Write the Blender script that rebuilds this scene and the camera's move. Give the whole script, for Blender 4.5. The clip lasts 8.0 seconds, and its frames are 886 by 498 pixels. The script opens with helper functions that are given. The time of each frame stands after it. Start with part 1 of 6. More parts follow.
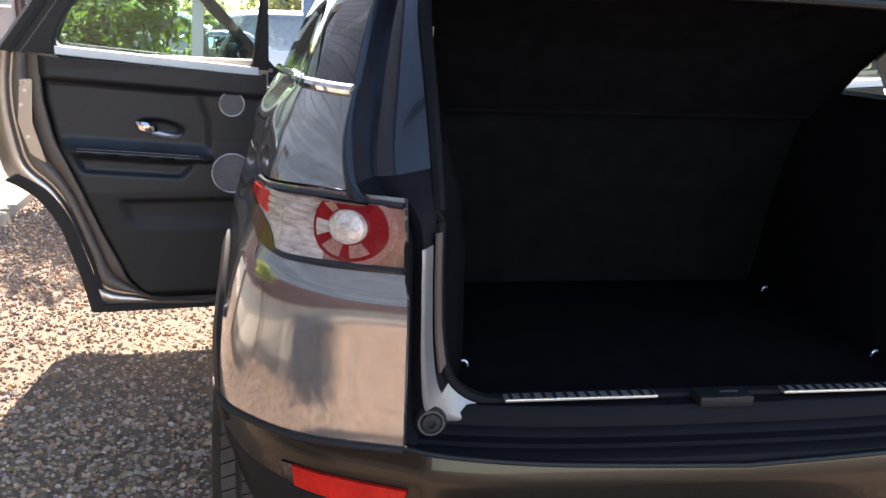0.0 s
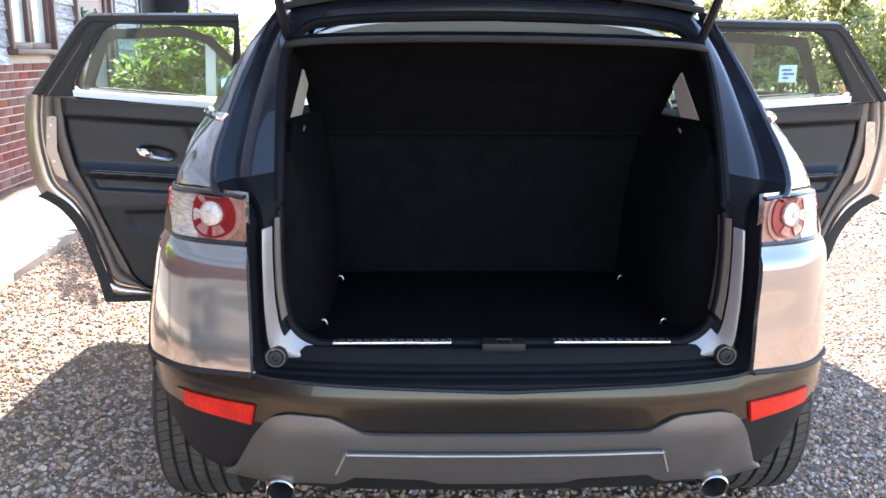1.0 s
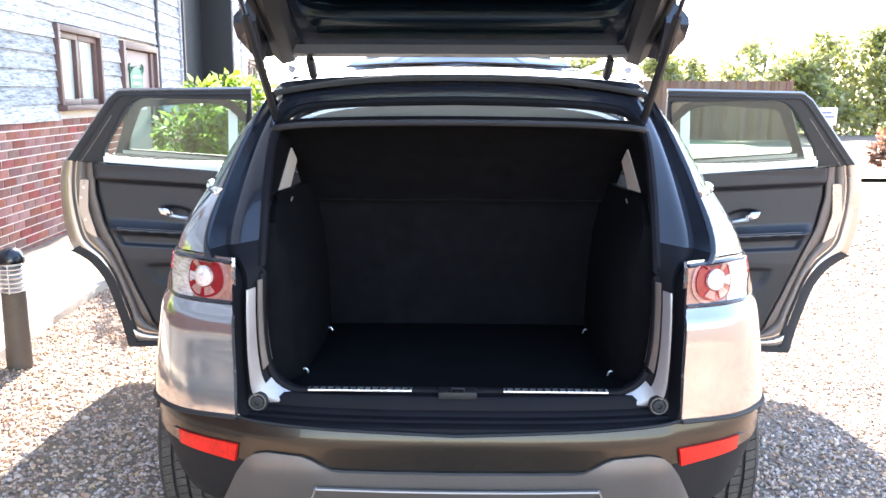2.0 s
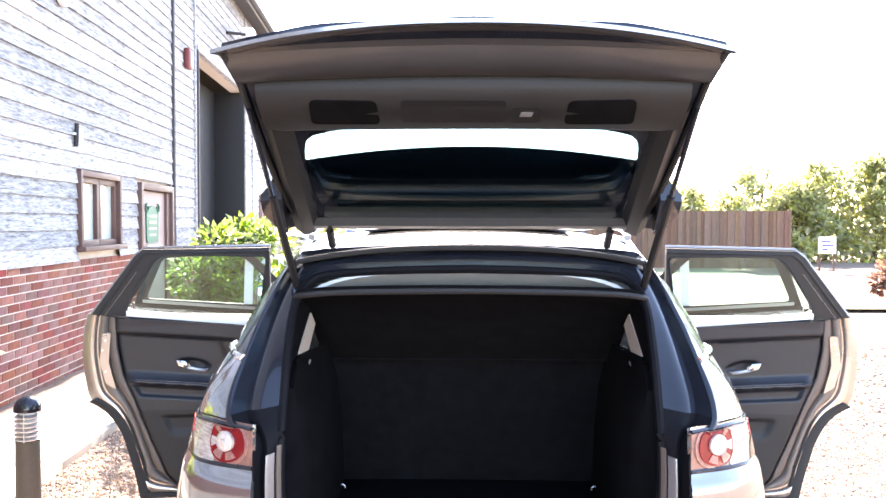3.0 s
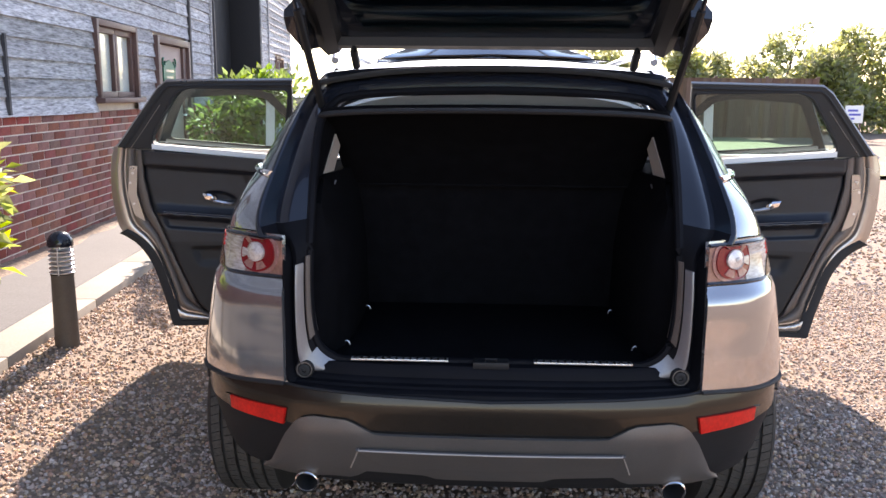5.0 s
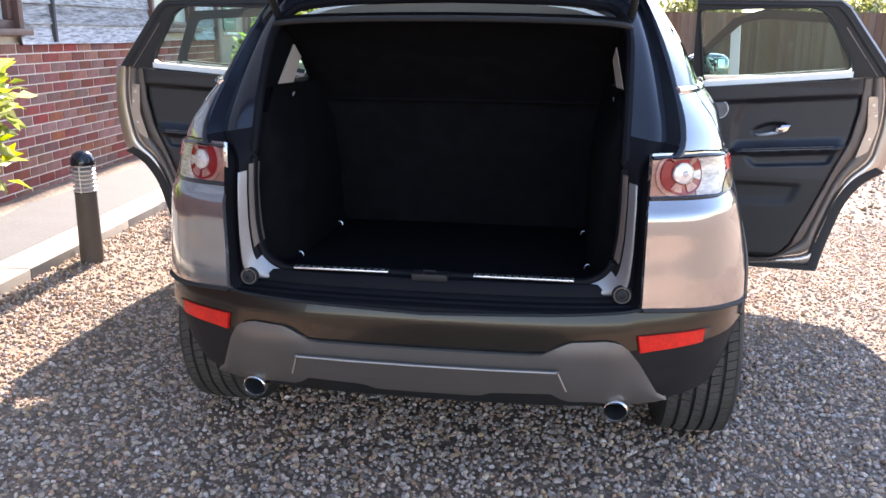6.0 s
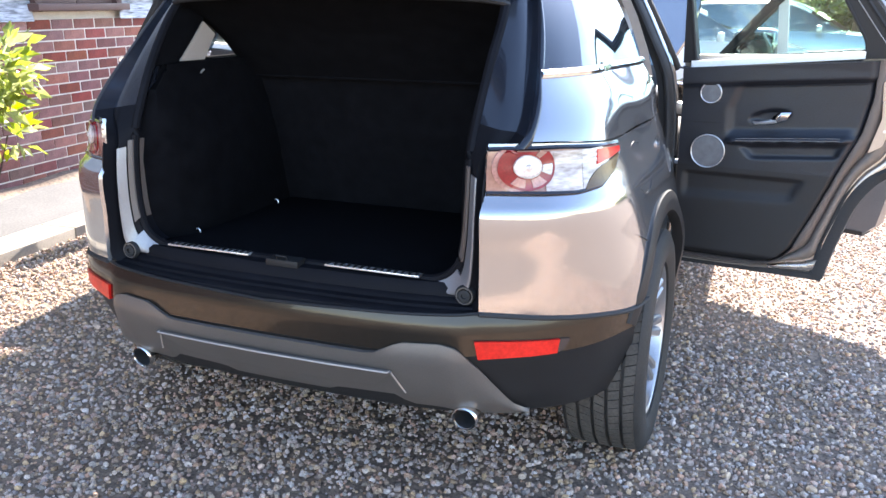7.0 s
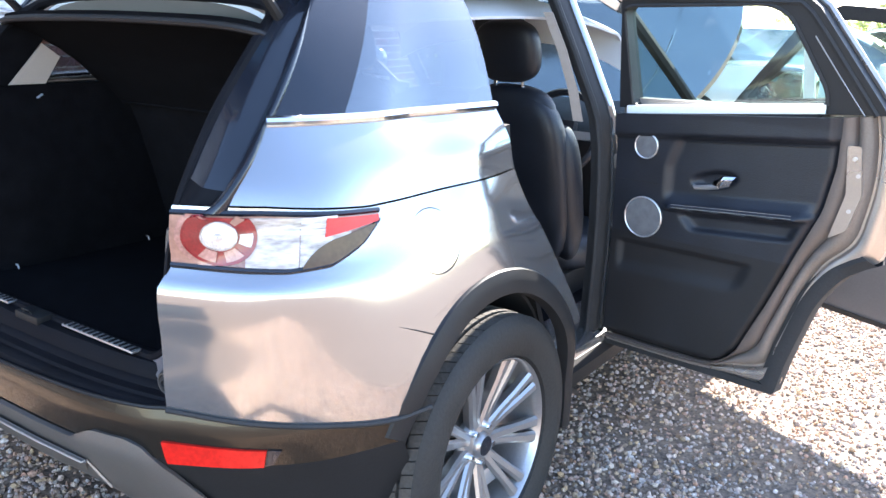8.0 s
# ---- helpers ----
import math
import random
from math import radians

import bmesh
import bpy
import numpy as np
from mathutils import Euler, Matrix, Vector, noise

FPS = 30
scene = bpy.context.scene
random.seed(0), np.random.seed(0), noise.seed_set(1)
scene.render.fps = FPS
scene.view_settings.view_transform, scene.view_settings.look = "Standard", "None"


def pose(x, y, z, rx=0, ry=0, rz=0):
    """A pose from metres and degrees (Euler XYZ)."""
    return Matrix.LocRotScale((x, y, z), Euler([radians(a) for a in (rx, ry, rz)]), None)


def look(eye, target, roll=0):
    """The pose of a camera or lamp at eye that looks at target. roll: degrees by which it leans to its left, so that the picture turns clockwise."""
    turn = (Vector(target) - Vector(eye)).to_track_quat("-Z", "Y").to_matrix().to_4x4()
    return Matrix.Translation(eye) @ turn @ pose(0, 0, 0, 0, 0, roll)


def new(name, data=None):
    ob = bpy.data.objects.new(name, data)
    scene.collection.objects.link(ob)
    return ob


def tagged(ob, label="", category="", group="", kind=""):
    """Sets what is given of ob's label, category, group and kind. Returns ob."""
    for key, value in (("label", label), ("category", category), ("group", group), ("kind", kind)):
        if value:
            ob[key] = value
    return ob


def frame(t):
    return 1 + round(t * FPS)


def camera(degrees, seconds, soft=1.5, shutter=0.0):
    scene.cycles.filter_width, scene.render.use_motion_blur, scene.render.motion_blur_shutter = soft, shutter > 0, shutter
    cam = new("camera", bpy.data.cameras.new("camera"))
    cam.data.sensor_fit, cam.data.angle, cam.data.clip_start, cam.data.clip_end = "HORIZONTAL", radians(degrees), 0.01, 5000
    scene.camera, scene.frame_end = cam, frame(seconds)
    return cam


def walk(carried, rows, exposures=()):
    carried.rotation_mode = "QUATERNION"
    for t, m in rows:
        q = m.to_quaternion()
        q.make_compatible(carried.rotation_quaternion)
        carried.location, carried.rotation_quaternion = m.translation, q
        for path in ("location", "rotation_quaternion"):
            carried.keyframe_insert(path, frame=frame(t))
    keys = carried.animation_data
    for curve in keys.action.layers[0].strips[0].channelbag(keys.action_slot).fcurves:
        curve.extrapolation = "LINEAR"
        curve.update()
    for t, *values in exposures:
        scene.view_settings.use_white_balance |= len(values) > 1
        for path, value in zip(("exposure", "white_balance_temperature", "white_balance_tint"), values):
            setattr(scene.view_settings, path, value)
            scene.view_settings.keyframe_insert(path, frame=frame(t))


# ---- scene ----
cam = camera(55.98, 8.0)
PATH = [
    (0, (-0.784, -1.390, 1.381), (-0.477, 0.516, 0.858), 2.24),
    (0.5, (-0.493, -1.759, 1.349), (-0.300, 0.185, 0.922), 1.23),
    (1, (-0.233, -2.002, 1.413), (-0.157, -0.055, 0.962), 0.55),
    (2.5, (0.005, -2.350, 1.607), (-0.035, -0.363, 1.385), 0.29),
    (3, (-0.030, -2.400, 1.677), (-0.072, -0.402, 1.615), 0.12),
    (3.5, (-0.040, -2.419, 1.667), (-0.095, -0.420, 1.635), 0.23),
    (4, (-0.044, -2.416, 1.636), (-0.111, -0.420, 1.519), 0.42),
    (4.5, (-0.045, -2.428, 1.580), (-0.121, -0.444, 1.333), 0.53),
    (5, (-0.050, -2.447, 1.512), (-0.130, -0.483, 1.145), 0.51),
    (6.5, (0.832, -2.282, 1.403), (0.346, -0.419, 0.859), 0.19),
    (7, (1.314, -2.015, 1.442), (0.598, -0.237, 0.871), 0.09),
    (7.5, (1.757, -1.605, 1.459), (0.828, 0.077, 0.904), 0.84),
    (8, (2.074, -1.053, 1.480), (0.952, 0.513, 0.942), 1.16),
]
# wb keeps the picture neutral; the clip's own camera opens up against the sky and closes down again
walk(cam, [(t, look(eye, target, roll)) for t, eye, target, roll in PATH],
     exposures=[(0.0, 2.45, 7150, 17), (1.0, 3.05, 6850, 16), (1.5, 3.15, 6800, 16), (2.3, 3.65, 6750, 15), (2.7, 3.6, 6800, 17), (3.0, 3.5, 7100, 21), (3.5, 3.1, 7100, 23),
                (4.0, 2.37, 7000, 22), (4.5, 2.13, 7050, 22), (5.2, 2.05, 7050, 22), (6.3, 2.7, 6650, 18), (7.0, 2.92, 6500, 15), (7.5, 3.08, 6400, 14), (8.0, 3.08, 6300, 13)])

# ---- light ----
SUN_AZ, SUN_EL = radians(-2.5), radians(33.8)
sun_dir = Vector((math.sin(SUN_AZ) * math.cos(SUN_EL), math.cos(SUN_AZ) * math.cos(SUN_EL), math.sin(SUN_EL)))
world = bpy.data.worlds.new("sky")
scene.world = world
world.use_nodes = True
wn = world.node_tree.nodes
sky = wn.new("ShaderNodeTexSky")
sky.sky_type, sky.sun_disc, sky.sun_elevation, sky.sun_rotation = "NISHITA", False, SUN_EL, SUN_AZ
sky.dust_density = 0.4
wn["Background"].inputs["Strength"].default_value = 0.125
world.node_tree.links.new(sky.outputs[0], wn["Background"].inputs["Color"])
lamp = bpy.data.lights.new("sun", "SUN")
lamp.energy, lamp.angle, lamp.color = 4.7, radians(0.6), (1.0, 0.93, 0.82)
sun = new("sun", lamp)
sun.matrix_world = look(sun_dir * 60, (0, 0, 0))


# ---- materials ----
def mat(name, col, rough=0.5, metal=0.0, var=0.2, scale=6.0, fine=70.0, bump=0.0, coat=0.0, stretch=(1, 1, 1),
        piece=0.0, island=0.0, ior=1.45, spec=0.5, dark=None, through_light=0.0):
    """Principled material with two scales of noise in colour and roughness, and a fine relief."""
    m = bpy.data.materials.new(name)
    m.use_nodes = True
    nt = m.node_tree
    b = nt.nodes["Principled BSDF"]
    add, link = nt.nodes.new, nt.links.new
    tc, mp = add("ShaderNodeTexCoord"), add("ShaderNodeMapping")
    mp.inputs["Scale"].default_value = stretch
    link(tc.outputs["Object"], mp.inputs["Vector"])
    n1, n2 = add("ShaderNodeTexNoise"), add("ShaderNodeTexNoise")
    for n, s in ((n1, scale), (n2, fine)):
        n.inputs["Scale"].default_value, n.inputs["Detail"].default_value = s, 5.0
        link(mp.outputs[0], n.inputs["Vector"])
    mix = add("ShaderNodeMath")
    mix.operation = "ADD"
    link(n1.outputs["Fac"], mix.inputs[0])
    link(n2.outputs["Fac"], mix.inputs[1])
    rng = add("ShaderNodeMapRange")
    rng.inputs["From Min"].default_value, rng.inputs["From Max"].default_value = 0.65, 1.35
    link(mix.outputs[0], rng.inputs["Value"])
    ramp = add("ShaderNodeMix")
    ramp.data_type = "RGBA"
    lo = dark or tuple(c * (1 - var) for c in col)
    ramp.inputs["A"].default_value = (*lo, 1)
    ramp.inputs["B"].default_value = (*(min(1.0, c * (1 + var)) for c in col), 1)
    link(rng.outputs[0], ramp.inputs["Factor"])
    out = ramp.outputs["Result"]
    if piece or island:
        src = add("ShaderNodeObjectInfo") if piece else add("ShaderNodeNewGeometry")
        hsv = add("ShaderNodeHueSaturation")
        k = add("ShaderNodeMapRange")
        amount = piece or island
        k.inputs["To Min"].default_value, k.inputs["To Max"].default_value = 1 - amount, 1 + amount
        link(src.outputs["Random" if piece else "Random Per Island"], k.inputs["Value"])
        link(k.outputs[0], hsv.inputs["Value"])
        hv = add("ShaderNodeMapRange")
        hv.inputs["To Min"].default_value, hv.inputs["To Max"].default_value = 0.485, 0.515
        frac = add("ShaderNodeMath")
        frac.operation = "PINGPONG"
        frac.inputs[1].default_value = 0.13
        link(src.outputs["Random" if piece else "Random Per Island"], frac.inputs[0])
        hv.inputs["From Max"].default_value = 0.13
        link(frac.outputs[0], hv.inputs["Value"])
        link(hv.outputs[0], hsv.inputs["Hue"])
        saw = add("ShaderNodeMath")
        saw.operation = "PINGPONG"
        saw.inputs[1].default_value = 0.071
        link(src.outputs["Random" if piece else "Random Per Island"], saw.inputs[0])
        sv = add("ShaderNodeMapRange")
        sv.inputs["From Max"].default_value = 0.071
        sv.inputs["To Min"].default_value, sv.inputs["To Max"].default_value = 1 - 1.1 * amount, 1 + 0.5 * amount
        link(saw.outputs[0], sv.inputs["Value"])
        link(sv.outputs[0], hsv.inputs["Saturation"])
        link(out, hsv.inputs["Color"])
        out = hsv.outputs[0]
    link(out, b.inputs["Base Color"])
    rr = add("ShaderNodeMapRange")
    rr.inputs["To Min"].default_value, rr.inputs["To Max"].default_value = rough * 0.85, min(1.0, rough * 1.15)
    link(n1.outputs["Fac"], rr.inputs["Value"])
    link(rr.outputs[0], b.inputs["Roughness"])
    b.inputs["Metallic"].default_value, b.inputs["Coat Weight"].default_value = metal, coat
    b.inputs["Coat Roughness"].default_value = 0.03
    b.inputs["IOR"].default_value, b.inputs["Specular IOR Level"].default_value = ior, spec
    if bump:
        bp = add("ShaderNodeBump")
        bp.inputs["Strength"].default_value, bp.inputs["Distance"].default_value = bump, 0.004
        link(mix.outputs[0], bp.inputs["Height"])
        link(bp.outputs[0], b.inputs["Normal"])
    if through_light:
        tl, ms = add("ShaderNodeBsdfTranslucent"), add("ShaderNodeMixShader")
        ms.inputs[0].default_value = through_light
        warm = add("ShaderNodeHueSaturation")
        warm.inputs["Hue"].default_value, warm.inputs["Value"].default_value = 0.485, 1.7
        link(out, warm.inputs["Color"])
        link(warm.outputs[0], tl.inputs["Color"])
        link(b.outputs[0], ms.inputs[1])
        link(tl.outputs[0], ms.inputs[2])
        link(ms.outputs[0], nt.nodes["Material Output"].inputs["Surface"])
    return m


def clear_glass(name, tint, mirror=0.06):
    """Thin pane: light passes straight through, tinted, with a gloss on top that grows towards grazing."""
    m = bpy.data.materials.new(name)
    m.use_nodes = True
    nt = m.node_tree
    nt.nodes.remove(nt.nodes["Principled BSDF"])
    tr, gl, mx, lw, pw, rg = (nt.nodes.new("ShaderNode" + k) for k in ("BsdfTransparent", "BsdfGlossy", "MixShader", "LayerWeight", "Math", "MapRange"))
    tr.inputs["Color"].default_value = (*tint, 1)
    gl.inputs["Roughness"].default_value = 0.02
    lw.inputs["Blend"].default_value = 0.5
    pw.operation, pw.inputs[1].default_value = "POWER", 4.0
    rg.inputs["To Min"].default_value = mirror
    for src, dst in ((lw.outputs["Facing"], pw.inputs[0]), (pw.outputs[0], rg.inputs["Value"]), (rg.outputs[0], mx.inputs[0]),
                     (tr.outputs[0], mx.inputs[1]), (gl.outputs[0], mx.inputs[2]), (mx.outputs[0], nt.nodes["Material Output"].inputs["Surface"])):
        nt.links.new(src, dst)
    return m


M = dict(
    paint=mat("metallic_paint", (0.345, 0.347, 0.356), 0.125, 0.85, 0.04, 3, 900, 0.0, coat=1.0),
    # tan tint puts the gravel's reflection into the silver door paint
    jamb=mat("tan_tinted_jamb", (0.42, 0.375, 0.34), 0.28, 0.75, 0.08, 5, 200, 0.02, coat=0.4),
    flange=mat("brown_trim_flange", (0.105, 0.083, 0.072), 0.40, 0, 0.15, 6, 260, 0.1),
    brownseal=mat("brown_rubber_seal", (0.15, 0.125, 0.108), 0.36, 0, 0.2, 8, 200, 0.05),
    silverjamb=mat("silver_jamb", (0.19, 0.19, 0.205), 0.36, 0.5, 0.08, 6, 160, 0.02, coat=0.3),
    # body paint in a darker copy that carries the shade under the gate
    shaded_gate=mat("shaded_inner_gate", (0.05, 0.05, 0.054), 0.4, 0.4, 0.15, 5, 200, 0.02, coat=0.3),
    latchmetal=mat("pale_latch_metal", (0.42, 0.37, 0.33), 0.45, 0.4, 0.1, 9, 160),
    gloss=mat("gloss_black", (0.010, 0.012, 0.018), 0.18, 0, 0.2, 4, 90, 0, coat=0.45, spec=0.4),
    plastic=mat("black_plastic", (0.015, 0.015, 0.016), 0.5, 0, 0.25, 7, 260, 0.12, spec=0.3),
    bumper=mat("satin_bumper", (0.026, 0.0215, 0.017), 0.25, 0.55, 0.12, 5, 300, 0.03, coat=0.25, spec=0.4),
    skid=mat("skid_silver", (0.125, 0.114, 0.106), 0.42, 0.4, 0.10, 6, 240, 0.05),
    rubber=mat("rubber", (0.02, 0.02, 0.021), 0.75, 0, 0.35, 14, 180, 0.2),
    tread=mat("dusty_tread", (0.055, 0.049, 0.043), 0.9, 0, 0.4, 11, 120, 0.3),
    sidewall=mat("tyre_sidewall", (0.017, 0.0165, 0.016), 0.7, 0, 0.4, 9, 120, 0.25),
    chrome=mat("chrome", (0.82, 0.82, 0.82), 0.08, 1.0, 0.03, 5, 90),
    satin=mat("satin_metal", (0.62, 0.62, 0.63), 0.3, 0.8, 0.06, 9, 300, 0.03),
    tailpipe=mat("tailpipe_steel", (0.30, 0.27, 0.24), 0.22, 0.95, 0.3, 14, 160, 0.02, dark=(0.12, 0.10, 0.085)),
    alloy=mat("alloy_silver", (0.36, 0.355, 0.36), 0.30, 0.75, 0.08, 6, 150, 0.02, coat=0.4),
    brake=mat("brake_disc", (0.28, 0.27, 0.26), 0.35, 0.9, 0.15, 20, 200),
    leather=mat("black_leather", (0.0115, 0.0135, 0.019), 0.42, 0, 0.3, 9, 240, 0.25),
    trim=mat("black_trim", (0.009, 0.009, 0.0105), 0.55, 0, 0.3, 8, 320, 0.2),
    carpet=mat("boot_carpet", (0.005, 0.005, 0.006), 0.95, 0, 0.5, 20, 500, 0.4, spec=0.04),
    sillplastic=mat("sill_plastic", (0.006, 0.006, 0.008), 0.6, 0, 0.3, 9, 260, 0.15, spec=0.12),
    liner=mat("grey_headliner", (0.55, 0.57, 0.60), 0.9, 0, 0.06, 5, 400, 0.1),
    beltcloth=mat("belt_webbing", (0.34, 0.29, 0.25), 0.8, 0, 0.1, 30, 300, 0.2),
    cream=mat("cream_pillar_trim", (0.36, 0.31, 0.27), 0.7, 0, 0.06, 5, 300, 0.05),
    grille=mat("speaker_mesh", (0.13, 0.135, 0.145), 0.5, 0.3, 0.35, 30, 900, 0.4),
    stitch=mat("stitching", (0.24, 0.22, 0.20), 0.8, 0, 0.2, 60, 400),
    red=mat("red_lens", (0.20, 0.006, 0.010), 0.2, 0, 0.35, 30, 200, 0.03, coat=0.4),
    reflector=mat("red_reflector", (0.50, 0.014, 0.009), 0.35, 0, 0.35, 14, 90, 0.05, spec=0.3, dark=(0.36, 0.006, 0.004)),
    lens=mat("clear_lens", (0.50, 0.455, 0.42), 0.14, 0.0, 0.35, 9, 34, 0.1, coat=0.7, stretch=(1, 1, 3), dark=(0.16, 0.125, 0.11)),
    bulb=mat("bulb_lens", (0.70, 0.66, 0.635), 0.18, 0.3, 0.3, 60, 160, 0.3, coat=0.6, dark=(0.50, 0.44, 0.42)),
    amber=mat("pale_edge_lens", (0.28, 0.145, 0.11), 0.16, 0.0, 0.3, 14, 80, 0.1, coat=0.5),
    bright_red=mat("bright_red_lens", (0.60, 0.02, 0.014), 0.2, 0, 0.2, 30, 200, 0.03, coat=0.4, spec=0.3),
    ribbed=mat("ribbed_clear_lens", (0.50, 0.45, 0.42), 0.14, 0.0, 0.3, 9, 34, 0.15, coat=0.7, stretch=(1, 1, 4), dark=(0.17, 0.12, 0.10)),
    cell=mat("pink_lamp_cell", (0.34, 0.17, 0.145), 0.15, 0.1, 0.3, 40, 160, 0.2, coat=0.5),
    smoke=mat("smoked_lens", (0.085, 0.05, 0.022), 0.2, 0.0, 0.2, 18, 90, 0, coat=0.25, spec=0.3),
    # near-white colour paints sun glare onto the door's sill strip
    glare_strip=mat("sun_glare_strip", (0.80, 0.81, 0.80), 0.35, 0.0, 0.05, 5, 120),
    white=mat("white_paint", (0.78, 0.78, 0.77), 0.5, 0, 0.05, 4, 120, 0.05),
    tint=clear_glass("privacy_glass", (0.40, 0.44, 0.46), 0.20),
    glass=clear_glass("door_glass", (0.80, 0.90, 0.87), 0.04),
    rearglass=clear_glass("rear_window_glass", (0.46, 0.62, 0.66), 0.08),
    screen=clear_glass("windscreen_glass", (0.80, 0.86, 0.84), 0.06),
    mirror=mat("mirror_glass", (0.9, 0.9, 0.9), 0.02, 1.0, 0.0, 3, 30),
    # bed darker than the stones, painting shade into the gaps between them
    gravel=mat("gap_shade_gravel_bed", (0.20, 0.142, 0.10), 0.95, 0, 0.55, 28, 95, 1.0, dark=(0.055, 0.044, 0.036)),
    stone=mat("gravel_stones", (0.40, 0.272, 0.19), 0.85, 0, 0.4, 30, 220, 0.4, island=0.5),
    grass=mat("lawn", (0.23, 0.225, 0.12), 0.95, 0, 0.4, 3, 40, 0.6),
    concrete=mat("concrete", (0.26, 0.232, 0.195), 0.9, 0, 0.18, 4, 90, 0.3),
    # grey taken darker to put the building's shade into the path colour
    shaded_paving=mat("shaded_paving", (0.082, 0.081, 0.081), 0.88, 0, 0.3, 3, 80, 0.3, dark=(0.052, 0.051, 0.052)),
    brick=mat("red_brick", (0.215, 0.070, 0.052), 0.9, 0, 0.4, 14, 130, 0.5, piece=0.30),
    mortar=mat("mortar", (0.62, 0.55, 0.48), 0.95, 0, 0.15, 12, 150, 0.4),
    board=mat("weathered_board", (0.39, 0.40, 0.425), 0.85, 0, 0.5, 4, 11, 0.6, stretch=(1.1, 9, 9), piece=0.26, dark=(0.060, 0.063, 0.071)),
    brown=mat("brown_joinery", (0.095, 0.05, 0.042), 0.55, 0, 0.2, 8, 90, 0.15),
    doorpink=mat("faded_brown_door", (0.27, 0.20, 0.18), 0.6, 0, 0.15, 5, 90, 0.1, stretch=(6, 6, 1)),
    frosted=mat("frosted_pane", (0.42, 0.47, 0.45), 0.25, 0, 0.12, 4, 40, 0.02, coat=0.6),
    slate=mat("roof_slate", (0.07, 0.07, 0.075), 0.8, 0, 0.3, 6, 60, 0.4),
    soffit=mat("dark_soffit", (0.05, 0.05, 0.055), 0.8, 0, 0.3, 6, 60, 0.2),
    tan=mat("tan_boarding", (0.15, 0.115, 0.085), 0.85, 0, 0.2, 4, 60, 0.2, stretch=(8, 8, 1)),
    # dark door taken to near black, with the opening's shade in its colour
    darkdoor=mat("shade_dark_barn_door", (0.009, 0.010, 0.013), 0.7, 0, 0.3, 4, 60, 0.2, stretch=(8, 8, 1)),
    fence=mat("brown_fence", (0.13, 0.075, 0.05), 0.85, 0, 0.35, 4, 40, 0.4, stretch=(8, 8, 1), piece=0.2),
    bark=mat("bark", (0.10, 0.075, 0.05), 0.95, 0, 0.4, 9, 60, 0.8),
    leaf=mat("laurel_leaf", (0.20, 0.26, 0.035), 0.42, 0, 0.3, 5, 40, 0.1, island=0.35, through_light=0.5),
    leaf2=mat("shrub_leaf", (0.11, 0.18, 0.03), 0.5, 0, 0.3, 5, 40, 0.1, island=0.4, through_light=0.5),
    leaf3=mat("hedge_leaf", (0.25, 0.27, 0.10), 0.6, 0, 0.35, 2, 20, 0.1, island=0.45, through_light=0.5),
    redleaf=mat("bronze_leaf", (0.14, 0.075, 0.045), 0.6, 0, 0.35, 2, 20, 0.1, island=0.4, through_light=0.5),
    carwhite=mat("white_car_paint", (0.74, 0.75, 0.76), 0.22, 0, 0.03, 3, 60, coat=1.0),
    carsilver=mat("silver_car_paint", (0.50, 0.53, 0.55), 0.25, 0.7, 0.03, 3, 60, coat=1.0),
    bollard=mat("brown_bollard", (0.075, 0.062, 0.05), 0.6, 0, 0.2, 9, 120, 0.1),
    # red darkened to put the shade on the wall into the box's colour
    alarm=mat("red_alarm_box", (0.13, 0.025, 0.025), 0.5, 0, 0.1, 9, 100),
    green=mat("green_notice", (0.02, 0.12, 0.075), 0.5, 0, 0.15, 9, 100),
    blue=mat("blue_lettering", (0.10, 0.10, 0.45), 0.5, 0, 0.1, 9, 100),
)


# ---- mesh helpers ----
def part(name, bm, material, parent=None, label="", smooth=38):
    """Link a bmesh as one mesh object under a thing or a part."""
    bmesh.ops.recalc_face_normals(bm, faces=bm.faces)
    me = bpy.data.meshes.new(name)
    bm.to_mesh(me)
    bm.free()
    me.materials.append(M[material])
    if smooth:
        me.polygons.foreach_set("use_smooth", [True] * len(me.polygons))
        me.set_sharp_from_angle(angle=radians(smooth))
    ob = new(name, me)
    ob.parent = parent
    if label:
        ob["label"] = label
    return ob


def thing(name, label, category, at=None, group="", kind=""):
    """An Empty at the base of a thing, for its parts."""
    ob = tagged(new(name), label, category, group, kind)
    ob.empty_display_size = 0.1
    if at is not None:
        ob.matrix_basis = at
    return ob


def hermite(ts, vals, t):
    """Smooth curve through vals at ts."""
    t = min(max(t, ts[0]), ts[-1])
    i = max(0, min(len(ts) - 2, int(np.searchsorted(ts, t)) - 1))
    v = [Vector(a) for a in vals]

    def tan(k):
        a, b = max(0, k - 1), min(len(ts) - 1, k + 1)
        return (v[b] - v[a]) / (ts[b] - ts[a])
    h = ts[i + 1] - ts[i]
    s = (t - ts[i]) / h
    return (v[i] * (2 * s ** 3 - 3 * s * s + 1) + tan(i) * h * (s ** 3 - 2 * s * s + s)
            + v[i + 1] * (3 * s * s - 2 * s ** 3) + tan(i + 1) * h * (s ** 3 - s * s))


def curve(pts, n):
    """n points along a smooth curve through pts."""
    ts = list(range(len(pts)))
    return [hermite(ts, pts, (len(pts) - 1) * k / (n - 1)) for k in range(n)]


